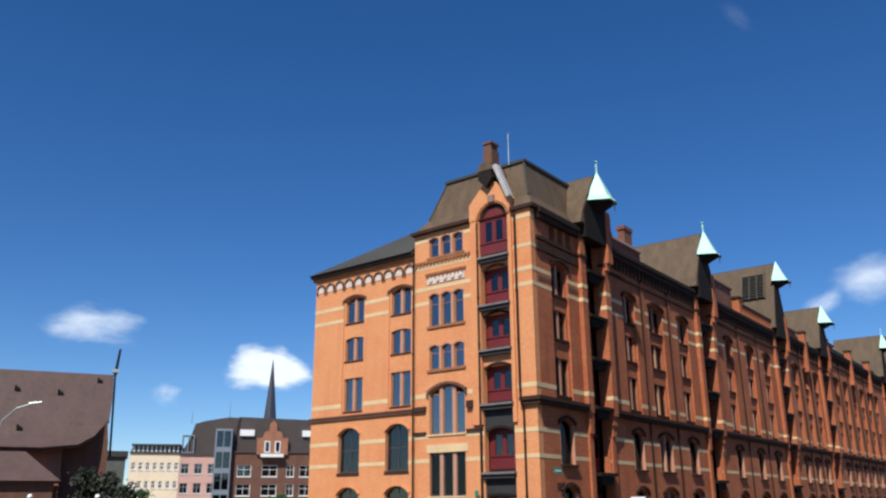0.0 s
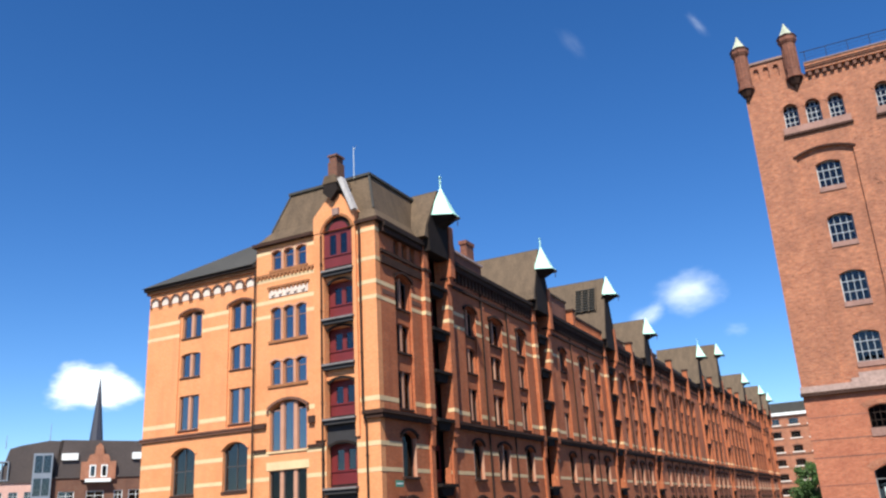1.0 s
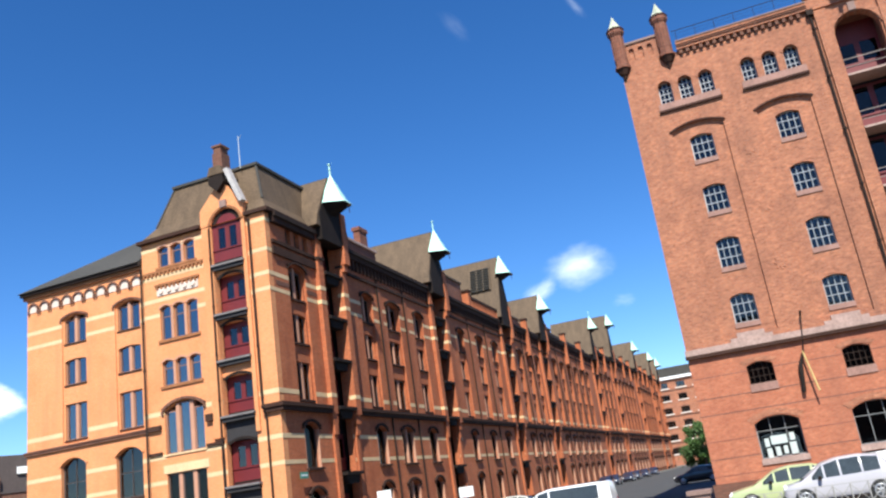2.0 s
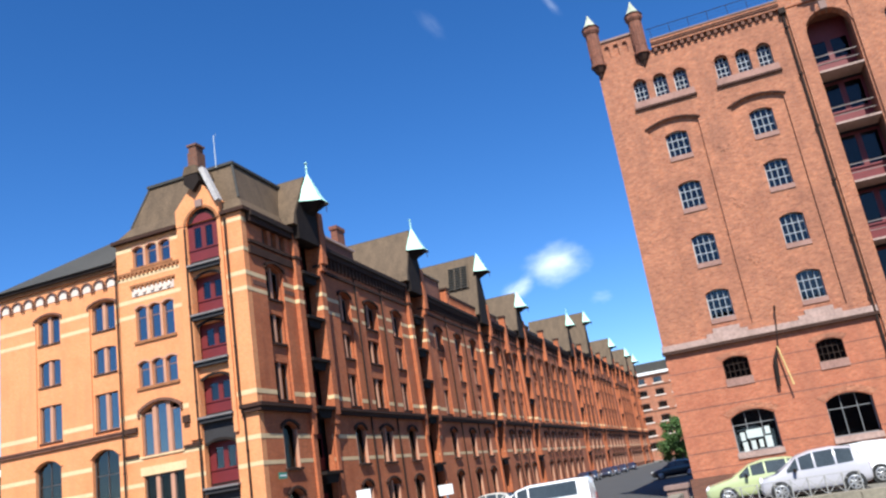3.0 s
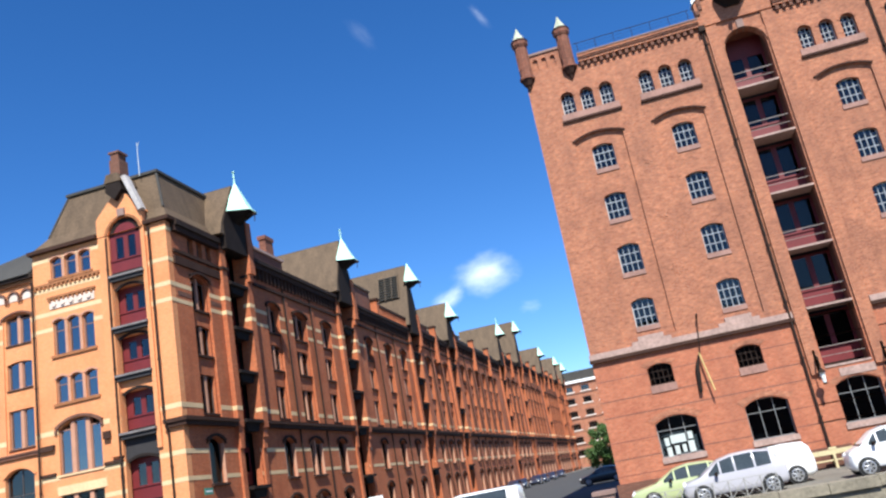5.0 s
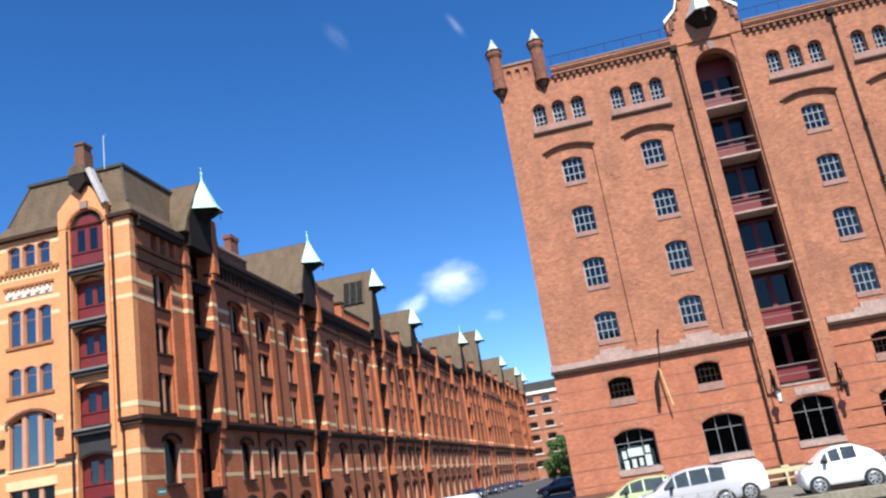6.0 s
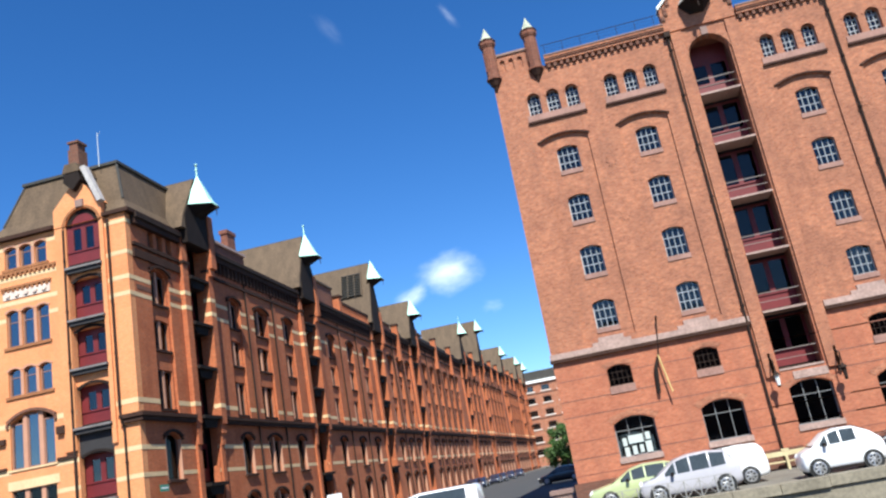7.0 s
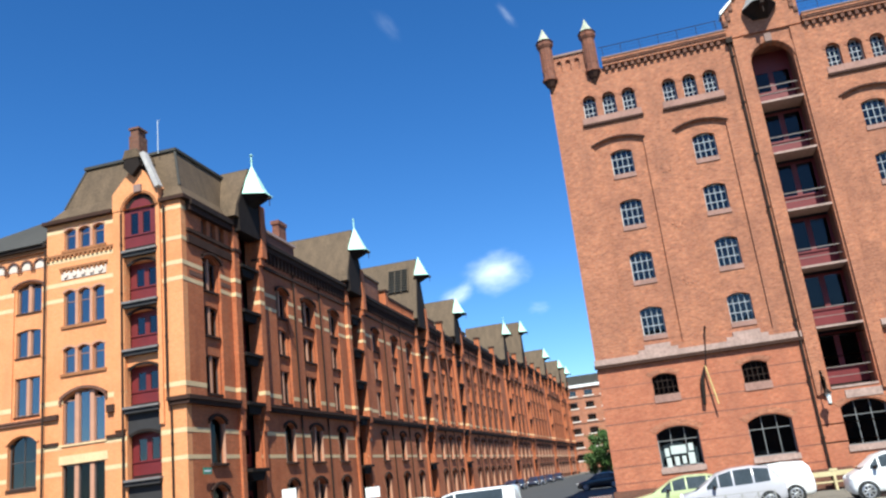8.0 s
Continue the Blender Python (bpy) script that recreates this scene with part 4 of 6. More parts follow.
def hatch_column(parent, c, eave, tipz, finial, brick, bands):
    """A recessed column of loading doors between two piers, with a roof dormer and a hoist hood above."""
    for s in (-1, 1):
        u = c + s * 1.52
        zs = eave + (0.3 if s < 0 else 2.0)
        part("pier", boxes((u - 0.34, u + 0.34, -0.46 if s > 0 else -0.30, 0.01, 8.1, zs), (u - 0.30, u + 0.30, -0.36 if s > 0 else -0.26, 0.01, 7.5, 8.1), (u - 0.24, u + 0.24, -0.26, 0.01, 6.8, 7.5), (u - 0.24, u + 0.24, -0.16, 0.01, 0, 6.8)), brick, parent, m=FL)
        for z0, z1 in bands[2:] if len(bands) > 3 else bands[1:]:
            put("pier_band", shared(("pier_band", s), lambda: boxes((-0.35, 0.35, -0.475 if s > 0 else -0.315, 0.0, 0, 0.26)), CREAM), parent, FL @ pose(u, 0, z0))
        for z in (zs, 18.3):
            put("pier_cap", shared(("pier_cap", s), lambda: boxes((-0.42, 0.42, -0.54 if s > 0 else -0.40, 0.01, 0, 0.18)), DARKSTONE), parent, FL @ pose(u, 0, z))
    k = (eave - 20.0) / 5
    lev = ((17.5 + 3 * k, 19.9 + 4 * k, 0.6), (14.5 + 2 * k, 16.7 + 2 * k, 0.2), (11.7 + k, 13.8 + k, 0.2), (8.6, 10.9, 0.2), (4.5, 7.0, 0.2), (0.8, 3.2, 0.2))
    hatch_bay(parent, FL @ pose(0, 0.35, 0), c - 1.1, c + 1.1, lev, GLASS_D)
    for lo, hi, rise in lev:
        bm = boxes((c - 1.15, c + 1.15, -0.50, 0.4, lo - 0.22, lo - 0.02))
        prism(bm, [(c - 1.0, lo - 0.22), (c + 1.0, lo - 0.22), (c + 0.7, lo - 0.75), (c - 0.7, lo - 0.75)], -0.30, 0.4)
        part("loading_platform", bm, NEARBLACK, parent, m=FL)
    # dormer front, cheeks and roof; the near-black front stands for a shaded recess
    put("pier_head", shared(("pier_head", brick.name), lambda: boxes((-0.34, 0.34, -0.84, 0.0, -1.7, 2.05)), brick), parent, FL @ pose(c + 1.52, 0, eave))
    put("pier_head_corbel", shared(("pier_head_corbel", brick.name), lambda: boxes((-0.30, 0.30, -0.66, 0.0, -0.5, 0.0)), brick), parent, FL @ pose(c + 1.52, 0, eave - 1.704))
    ridge = tipz - (2.05 if finial else 0.80)
    zb = eave + 0.4
    reach = 9.4 if c < 100 else 6.2
    hw = 0.12 + 1.88 * 1.1 / (ridge - zb - 0.9) - 0.12
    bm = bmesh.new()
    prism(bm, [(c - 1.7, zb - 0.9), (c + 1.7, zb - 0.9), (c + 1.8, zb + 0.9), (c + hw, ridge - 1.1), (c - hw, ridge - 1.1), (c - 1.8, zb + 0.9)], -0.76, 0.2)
    part("dormer_front", bm, NEARBLACK, parent, m=FL)
    bm = bmesh.new()
    prism(bm, [(c - 2.3, zb), (c + 2.3, zb), (c + 2.0, zb + 0.9), (c + 0.12, ridge), (c - 0.12, ridge), (c - 2.0, zb + 0.9)], -0.72, reach)
    part("dormer_roof", bm, ROOF, parent, m=FL)
    bm = bmesh.new()
    tube(bm, (c, -0.72, ridge + 0.02), (c, reach, ridge + 0.02), 0.08, n=6)
    part("ridge_roll", bm, ROOF2, parent, m=FL)
    hoist_hood(parent, FL, c, ridge - 2.15, 1.25, 2.45, 2.15, COPPER, NEARBLACK, finial, -0.66)


def long_section(parent, y0, y1, cols, hatch, eave, tipz, finial, first=False):
    """One house of the long front from y0 to y1."""
    holes, wins = [], []
    # darker copy of the end wall's brick, for the grazing light on this side
    brick = BRICK_SHADED
    bands = (BANDS[0], BANDS[1], BANDS[2], BANDS[3], BANDS[4]) if y0 < 70 else (BANDS[0], BANDS[2], BANDS[4]) if y0 < 90 else (BANDS[0], BANDS[2])
    k = (eave - 20.0) / 5
    for c, w, n in cols:
        rows = [(15.10 + 2 * k, 17.2 + 3 * k, 0.25), (12.35 + k, 14.2 + k, 0.12), (8.9, 11.2 + 0.3 * k, 0.0)]
        for lo, hi, rise in rows:
            holes.append((c - w / 2, c + w / 2, lo, hi, rise))
            wins.append((c - w / 2, c + w / 2, lo, hi, rise, 2))
        for lo, hi, rise in ((4.85, 7.5, 0.35), (0.9, 3.62, 0.4)):
            holes.append((c - w / 2, c + w / 2, lo, hi, rise))
            wins.append((c - w / 2, c + w / 2, lo, hi, rise, n))
    if first:
        part("corbel_course", boxes((y0, 46.6, -0.16, 0.02, 17.62, 18.12)), DARKSTONE, parent, m=FL)
        for a, b in ((y0 + 0.2, 43.1), (45.3, 46.6)):
            part("patterned_course", boxes((a, b, -0.02, 0.02, 15.72, 16.0)), BRICK_D, parent, m=FL)
        for q in range(3):
            holes.append((43.2 + q * 1.05, 43.85 + q * 1.05, 18.45, 19.75, 0.1))
            wins.append((43.2 + q * 1.05, 43.85 + q * 1.05, 18.45, 19.75, 0.1, 1))
    cut = holes + [(hatch - 1.16, hatch + 1.16, 0.3, eave - 0.01, 0.0)]
    back = 0.17
    FB = FL @ pose(0, back + 0.001, 0)
    panels = [(c - w / 2 - 0.16, c + w / 2 + 0.16, 8.66, 17.3 + 3 * k, 0.35) for c, w, n in cols]
    low = [h for h in holes if h[2] < 8 or h[2] > 18.4]
    hat = cut[-1]
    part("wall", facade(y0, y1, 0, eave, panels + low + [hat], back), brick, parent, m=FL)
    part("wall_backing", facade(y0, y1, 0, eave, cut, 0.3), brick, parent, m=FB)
    cut = cut + panels
    for a, b, lo, hi, rise, n in wins:
        inset = 8 < lo < 18.4
        window(parent, FB if inset else FL, a, b, lo, hi, rise, n, bars=(1, 1), mullion=PINK, gap=0.2, t=0.07, deep=0.18 if inset else 0.28, glass=GLASS_L)
        sill(parent, FB if inset else FL, a, b, lo, 0.14, 0.14 if inset else 0.18, DARKSTONE, 0.06)
        if not inset and lo < 8:
            for x in (a, b - 0.04):
                jm = shared(("jamb", round(hi - lo - rise, 2)), lambda: boxes((0, 0.04, -0.01, 0.20, 0, hi - lo - rise)), PINK)
                put("jamb_stone", jm, parent, FL @ pose(x, 0, lo))
        if rise > 0.2:
            o = 0.12 if inset else 0.0
            hood(parent, FL, a - o, b + o, hi + 0.06 + o * 0.5, rise + o * 0.6, DARKSTONE, 0.15, 0.14, 0.10)
    for z0, z1 in bands:
        course("cream_band", parent, FL, y0, y1, z0, z1, cut, 0.012, CREAM)
    for a, b in ((y0, hatch - 1.9), (hatch + 1.9, y1)):
        if b - a < 0.4:
            continue
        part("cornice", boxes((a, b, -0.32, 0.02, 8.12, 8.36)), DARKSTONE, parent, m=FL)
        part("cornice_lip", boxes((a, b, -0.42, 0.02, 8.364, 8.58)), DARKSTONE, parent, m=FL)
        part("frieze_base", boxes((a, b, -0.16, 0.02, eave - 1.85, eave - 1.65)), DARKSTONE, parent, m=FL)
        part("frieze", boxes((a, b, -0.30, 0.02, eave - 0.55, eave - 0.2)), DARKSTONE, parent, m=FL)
        part("gutter", boxes((a, b, -0.45, 0.3, eave - 0.196, eave + 0.1)), IRON, parent, m=FL)
        me = shared(("frieze_corbel",), lambda: boxes((0, 0.2, -0.22, 0.01, 0, 0.75)), DARKSTONE)
        u = a + 0.2
        step = 0.62 if y0 < 75 else 1.3
        while u < b - 0.3 and not first:
            put("corbel", me, parent, FL @ pose(u, 0, eave - 1.3))
            u += step
    # flat pilasters between the window bays and a downpipe
    us = [c for c, w, n in cols]
    for p, q in zip(us, us[1:]):
        u = (p + q) / 2
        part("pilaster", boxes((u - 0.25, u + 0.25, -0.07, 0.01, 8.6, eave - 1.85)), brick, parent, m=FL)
        bm = bmesh.new()
        tube(bm, (u - 0.36, -0.09, 0.2), (u - 0.36, -0.09, eave - 0.4), 0.065, n=6)
        part("rainwater_pipe", bm, IRON, parent, m=FL)
    hatch_column(parent, hatch, eave, tipz, finial, brick, bands)
    if not first:
        bm = bmesh.new()
        loft(bm, [[(-24.6, y0, eave + 0.1), (-24.6, y1, eave + 0.1), (-44.4, y1, eave + 0.1), (-44.4, y0, eave + 0.1)],
                  [(-34.4, y0, eave + 3.6), (-34.4, y1, eave + 3.6), (-34.6, y1, eave + 3.6), (-34.6, y0, eave + 3.6)]])
        part("roof", bm, ROOF if y0 < 70 else ROOF2, parent)
        if y0 > 90:
            # brick piers that break through the eaves, and an upper gutter behind them
            for q in (0.36, 0.68) if hatch - y0 > 20 else (0.5,):
                u = y0 + (hatch - y0) * q
                part("eaves_pier", boxes((u - 0.32, u + 0.32, -0.52, 0.2, eave - 3.2, eave + 1.3)), brick, parent, m=FL)
                part("eaves_pier_cap", boxes((u - 0.42, u + 0.42, -0.62, 0.3, eave + 1.3, eave + 1.55)), DARKSTONE, parent, m=FL)
            part("upper_gutter", boxes((y0 + 0.3, hatch - 2.4, 0.5, 0.9, eave + 0.2, eave + 1.15)), APRON, parent, m=FL)
        part("room_shade_sheet", boxes((-25.98, -25.94, y0, y1, 0, eave - 0.1)), ROOM, parent)
        if y0 > 70:
            tall = 2.5 if y0 < 90 else 1.3
            part("roof_box", boxes((-28.5, -25.3, y0 + 1.4, y0 + 7.0, eave, eave + tall)), SOOT_SHADE_BRICK, parent)
            part("roof_box_cap", boxes((-28.6, -25.15, y0 + 1.3, y0 + 7.1, eave + tall, eave + tall + 0.18)), ROOF, parent)
        part("party_wall", boxes((-34, -25.1, y0 - 0.25, y0 + 0.25, eave - 0.5, eave + 1.6)), BRICK_D, parent)


long_section(corner, 41.42, T_END, [(44.2, 1.75, 1)], 48.5, 20.2, 26.6, True, first=True)
HOUSES = (
    (T_END, 71.0, [(54.1, 1.7, 1), (58.75, 2.3, 2), (64.0, 1.8, 1)], 68.6, 20.0, 27.6, True),
    (71.0, 92.3, [(74.6, 1.7, 1), (80.4, 1.8, 1), (85.6, 1.8, 1)], 90.2, 20.0, 28.6, False),
    (92.3, 110.0, [(95.7, 1.7, 1), (99.9, 1.7, 1), (104.0, 1.7, 1)], 107.8, 20.4, 27.0, False),
    (110.0, 147.5, [(114.0 + 4.7 * i, 1.7, 1) for i in range(6)], 145.2, 21.4, 30.6, True),
    (147.5, 169.5, [(151.0 + 4.6 * i, 1.7, 1) for i in range(3)], 166.0, 23.0, 32.8, False),
    (169.5, 201.5, [(173.0 + 4.7 * i, 1.7, 1) for i in range(5)], 199.0, 23.6, 31.2, False),
    (201.5, 231.0, [(205.0 + 4.8 * i, 1.7, 1) for i in range(5)], 228.5, 24.2, 31.7, False),
    (231.0, 250.0, [(234.5 + 4.8 * i, 1.7, 1) for i in range(2)], 245.0, 24.2, 31.6, False))
for y0, y1, cols, hatch, eave, tipz, fin in HOUSES:
    h = thing("warehouse", "orange brick warehouse with cream stripes and green copper hoist hood", "warehouse", group="warehouses of the long row")
    long_section(h, y0, y1, cols, hatch, eave, tipz, fin)
    if y0 < 60:
        part("chimney", boxes((-26.3, -25.75, 56.0, 57.3, 20.5, 23.0), (-26.38, -25.68, 55.9, 57.4, 23.0, 23.3)), SOOT_SHADE_BRICK, h)
        part("roof_box", boxes((-28.5, -25.35, 52.0, 57.6, 20.0, 21.3)), SOOT_SHADE_BRICK, h)
        part("roof_box_cap", boxes((-28.6, -25.2, 51.9, 57.7, 21.3, 21.5)), PALESTONE, h)
    if 70 < y0 < 90:
        # louvred vent let into the slope of the dormer
        for k in range(9):
            q = 0.46 + 0.055 * k
            u, z = 88.2 + 1.88 * q, 21.3 + 5.9 * q
            part("louvre_slat", boxes((u - 0.40, u + 0.1, 0.3, 2.6, z, z + 0.12)), ROOF2, h, m=FL)
        for v in (0.25, 1.05, 1.85, 2.65):
            bm = bmesh.new()
            lo, hi = (88.2 + 1.88 * 0.44, 21.3 + 5.9 * 0.44), (88.2 + 1.88 * 0.95, 21.3 + 5.9 * 0.95)
            prism(bm, [(lo[0] - 0.34, lo[1]), lo, hi, (hi[0] - 0.34, hi[1])], v - 0.07, v + 0.07)
            part("louvre_frame", bm, ROOF, h, m=FL)
        # attic parapet with little brick piers above the eaves
        # attic wall darker than its piers: its shade is in the brick colour
        part("attic_wall", boxes((79.2, 88.3, -0.05, 0.25, 20.1, 21.05)), SOOT_SHADE_BRICK, h, m=FL)
        part("attic_coping", boxes((79.0, 88.5, -0.32, 0.4, 21.05, 21.3)), DARKSTONE, h, m=FL)
        stud = shared(("attic_stud",), lambda: boxes((0, 0.34, -0.24, 0.0, 0, 0.93)), BRICK_SHADED)
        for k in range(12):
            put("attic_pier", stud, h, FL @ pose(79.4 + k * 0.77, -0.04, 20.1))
        part("end_pier", boxes((78.3, 79.0, -0.3, 0.4, 20.0, 21.7)), BRICK_SHADED, h, m=FL)
        part("end_pier_cap", boxes((78.15, 79.2, -0.42, 0.5, 21.7, 21.9)), DARKSTONE, h, m=FL)
part("end_wall", boxes((-44, -25, 249.6, 250, 0, 24)), BRICK_L, corner)


# ---- distant side of the street ----
WHITE_TRIM = mat("white_trim", (0.78, 0.77, 0.74), 0.6, var=0.08)
far_house = thing("warehouse", "plain red brick warehouse closing the street, white eaves", "warehouse")
FF = pose(0, 300, 0)
rows = [(z, z + 1.9) for z in (3.9, 8.4, 12.9, 17.4, 21.9, 26.2)]
holes = [(-41.9 + 5.9 * i, -39.0 + 5.9 * i, lo, hi, 0.25) for i in range(10) for lo, hi in rows]
part("wall", facade(-44, 20, 0, 29.2, holes), BRICK_R, far_house, m=FF)
for a, b, lo, hi, rise in holes:
    if a < -4:
        window(far_house, FF, a, b, lo, hi, rise, bars=(3, 2), frame=FRAME_D, t=0.08)
        sill(far_house, FF, a, b, lo, 0.45, 0.25, PALE, 0.5)
        hood(far_house, FF, a, b, hi + 0.05, 0.25, BRICK_D, 0.3, 0.12)
for z in (7.3, 16.3, 25.2):
    part("string_course", boxes((-44.1, 20.1, -0.15, 0.02, z, z + 0.3)), BRICK_D, far_house, m=FF)
part("eaves_board", boxes((-44.5, 20.5, -0.8, 0.2, 29.2, 30.1)), WHITE_TRIM, far_house, m=FF)
bm = bmesh.new()
prism(bm, [(-44.5, 30.1), (20.5, 30.1), (16, 33.4), (-40, 33.4)], 0, 18)
part("roof", bm, ROOF2, far_house, m=FF)
part("room_shade_sheet", boxes((-44, 20, 0.8, 0.9, 0, 29)), ROOM, far_house, m=FF)

# ---- town houses beyond the canal ----
def facing(az, d):
    a = radians(az)
    return pose(d * math.sin(a), d * math.cos(a), 0, 0, 0, -az)


BEIGE = mat("beige_render", (0.78, 0.62, 0.44), 0.85, var=0.1, scale=0.2, fine=3)
ROSE = mat("rose_render", (0.58, 0.34, 0.28), 0.85, var=0.12, scale=0.2, fine=3)
WHITE = mat("white_paint", (0.78, 0.77, 0.74), 0.6, var=0.08)
GREYMETAL = mat("grey_metal", (0.28, 0.30, 0.33), 0.4, metal=0.4, var=0.15)
FT = facing(-52, 170)
SLATE = mat("town_slate", (0.062, 0.044, 0.038), 0.6, var=0.25, scale=0.3, fine=3)


def town_house(label, a, b, eave, wall_mat, roof_mat, roof_pts, wins, frame, depth=14):
    """A house with a row of windows a storey; wins: (centre, half width, bottom, top)."""
    h = thing("town_house", label, "house", group="town houses")
    holes = [(c - w, c + w, lo, hi, 0.0) for c, w, lo, hi in wins]
    part("wall", facade(a, b, 0, eave, holes, 0.4), wall_mat, h, m=FT)
    for c, w, lo, hi in wins:
        window(h, FT, c - w, c + w, lo, hi, 0.0, bars=(2, 2), frame=frame, deep=0.12, t=0.12, rail=0.62)
        sill(h, FT, c - w, c + w, lo, 0.12, 0.12, WHITE, 0.05)
    part("cornice", boxes((a, b, -0.25, 0.2, eave - 0.25, eave + 0.1)), roof_mat, h, m=FT)
    bm = bmesh.new()
    prism(bm, roof_pts, 0.3, depth)
    part("roof", bm, roof_mat, h, m=FT)
    part("room_shade_sheet", boxes((a, b, 0.9, 1.0, 0, eave)), ROOM, h, m=FT)
    part("side_wall", boxes((a, a + 0.3, 0.41, depth, 0, eave), (b - 0.3, b, 0.41, depth, 0, eave)), wall_mat, h, m=FT)
    return h


beige = town_house("beige rendered office house with rows of small windows", -18.9, -9.8, 13.3, BEIGE, ROOF2,
                   [(-18.9, 13.4), (-9.8, 13.4), (-9.9, 14.9), (-18.3, 14.7)], [(-18.1 + 1.3 * i, 0.36, z, z + 1.35) for i in range(7) for z in (3.2, 6.6, 10.0)], WHITE)
for i in range(11):
    part("attic_pilaster", boxes((-18.4 + 0.8 * i, -18.05 + 0.8 * i, -0.02, 0.5, 13.4, 14.4)), WHITE, beige, m=FT)
part("attic_eaves_board", boxes((-18.7, -9.7, -0.6, 1.0, 14.45, 14.8)), ROOF2, beige, m=FT)
rose_house = town_house("rose rendered house with a dark mansard and glazed bay", -9.8, -1.0, 13.0, ROSE, SLATE,
                  [(-9.8, 13.1), (0.6, 13.1), (1.4, 20.1), (-1.0, 20.2), (-5.5, 19.4), (-7.4, 18.8), (-8.2, 15.8)], [(-8.7 + 2.5 * i, 0.75, z, z + 1.9) for i in range(3) for z in (2.2, 5.7, 9.3)], FRAME_W)
part("glazed_bay", boxes((-3.4, -0.2, -1.2, 0.3, 0, 17.8)), GREYMETAL, rose_house, m=FT)
for k in range(4):
    pane = part("bay_pane", boxes((-3.1, -1.9, -1.26, -1.2, 2.4 + 4 * k, 5.4 + 4 * k)), GLASS, rose_house, m=FT)
    pane = part("bay_pane", boxes((-1.7, -0.5, -1.26, -1.2, 2.4 + 4 * k, 5.4 + 4 * k)), GLASS, rose_house, m=FT)
part("roof_terrace_frame", boxes((-9.6, -7.2, -0.1, 2, 13.2, 13.4), (-9.6, -9.4, -0.1, 2, 13.4, 16.4), (-7.5, -7.3, -0.1, 2, 13.4, 16.4), (-9.6, -7.3, -0.1, 2, 16.4, 16.6), (-8.5, -8.35, -0.1, 2, 13.4, 16.4)), GREYMETAL, rose_house, m=FT)
brick_house = town_house("brown brick gabled house with white windows", -0.2, 26.0, 13.6, BRICK_D, SLATE,
                   [(-0.2, 13.7), (26, 13.7), (24, 19.7), (0.9, 20.3)], [(c, w, z, z + 2.2) for c, w in ((2.4, 1.35), (7.3, 1.5), (11.3, 0.75), (14.4, 1.3), (18, 1.2)) for z in (1.6, 5.2, 8.8)], WHITE)
bm = bmesh.new()
prism(bm, [(4.6, 13.0), (10.6, 13.0), (10.6, 16.2), (9.6, 16.2), (9.2, 17.4), (8.4, 17.6), (8.2, 19.0), (7.6, 19.6), (7.0, 19.0), (6.8, 17.6), (6.0, 17.4), (5.6, 16.2), (4.6, 16.2)], -0.6, 4)
part("stepped_gable", bm, BRICK_R, brick_house, m=FT)
for c in (6.6, 8.6):
    part("gable_window", boxes((c - 0.55, c + 0.55, -0.72, -0.6, 13.4, 15.6)), WHITE, brick_house, m=FT)
    part("gable_pane", boxes((c - 0.35, c + 0.35, -0.75, -0.72, 13.6, 15.4)), GLASS, brick_house, m=FT)
part("balcony", boxes((5.4, 9.8, -1.4, -0.5, 12.5, 13.1)), WHITE, brick_house, m=FT)
for a, b in ((1.2, 4.0), (13.4, 17.0)):
    part("skylight", boxes((a, b, -0.2, 0.31, 16.6, 17.8)), WHITE, brick_house, m=FT)
for x, z in ((-1.0, 23.5), (-8.2, 21.4)):
    bm = bmesh.new()
    tube(bm, (x, 2, 19), (x, 2, z), 0.08, 0.04)
    part("roof_mast", bm, GREYMETAL, rose_house, m=FT)
steeple = thing("church_spire", "slender dark slate church spire above the roofs", "spire")
FS = facing(-49.7, 330)
bm = bmesh.new()
tube(bm, (0, 0, 30), (0, 0, 59.6), 3.0, 0.12, 8)
part("spire_roof", bm, mat("dark_slate", (0.035, 0.035, 0.05), 0.6, var=0.2, scale=0.2, fine=2), steeple, m=FS)
part("tower", boxes((-3, 3, -3, 3, 0, 30)), BRICK_D, steeple, m=FS)

# ---- hall with the great brown roof ----
hall = thing("brick_hall", "brick hall under a great sweeping brown tiled roof", "hall")
FH = facing(-62, 75)
bm = bmesh.new()
prof = [(0.0, 7.35), (0.8, 7.7), (1.8, 8.5), (2.9, 10.0), (4.2, 11.9), (5.6, 14.3)]
ends = [-2.0, 0.7, 1.9, 3.0, 3.1, 3.05]
prev = None
for (y, z), e in zip(prof, ends):
    us = [-26 + (e + 26) * k / 12 for k in range(13)]
    rowv = [(bm.verts.new((u, y, z)), bm.verts.new((u, y + 0.25, z - 0.25))) for u in us]
    if prev:
        for k in range(12):
            for s in (0, 1):
                bm.faces.new((prev[k][s], prev[k + 1][s], rowv[k + 1][s], rowv[k][s]))
        for k in (0, 12):
            bm.faces.new((prev[k][0], rowv[k][0], rowv[k][1], prev[k][1]))
    else:
        for k in range(12):
            bm.faces.new((rowv[k][0], rowv[k + 1][0], rowv[k + 1][1], rowv[k][1]))
    prev = rowv
bm.faces.new([p[0] for p in prev] + [prev[12][1], prev[0][1]])
part("roof", bm, TILE, hall, m=FH)
bm = bmesh.new()
quad(bm, (-26, 5.62, 14.3), (3.05, 5.62, 14.3), (3.05, 12, 7), (-26, 12, 7))
part("rear_roof", bm, TILE, hall, m=FH)
part("wall", boxes((-26, -0.4, 1.6, 2.0, 0, 7.7)), BRICK_R, hall, m=FH)
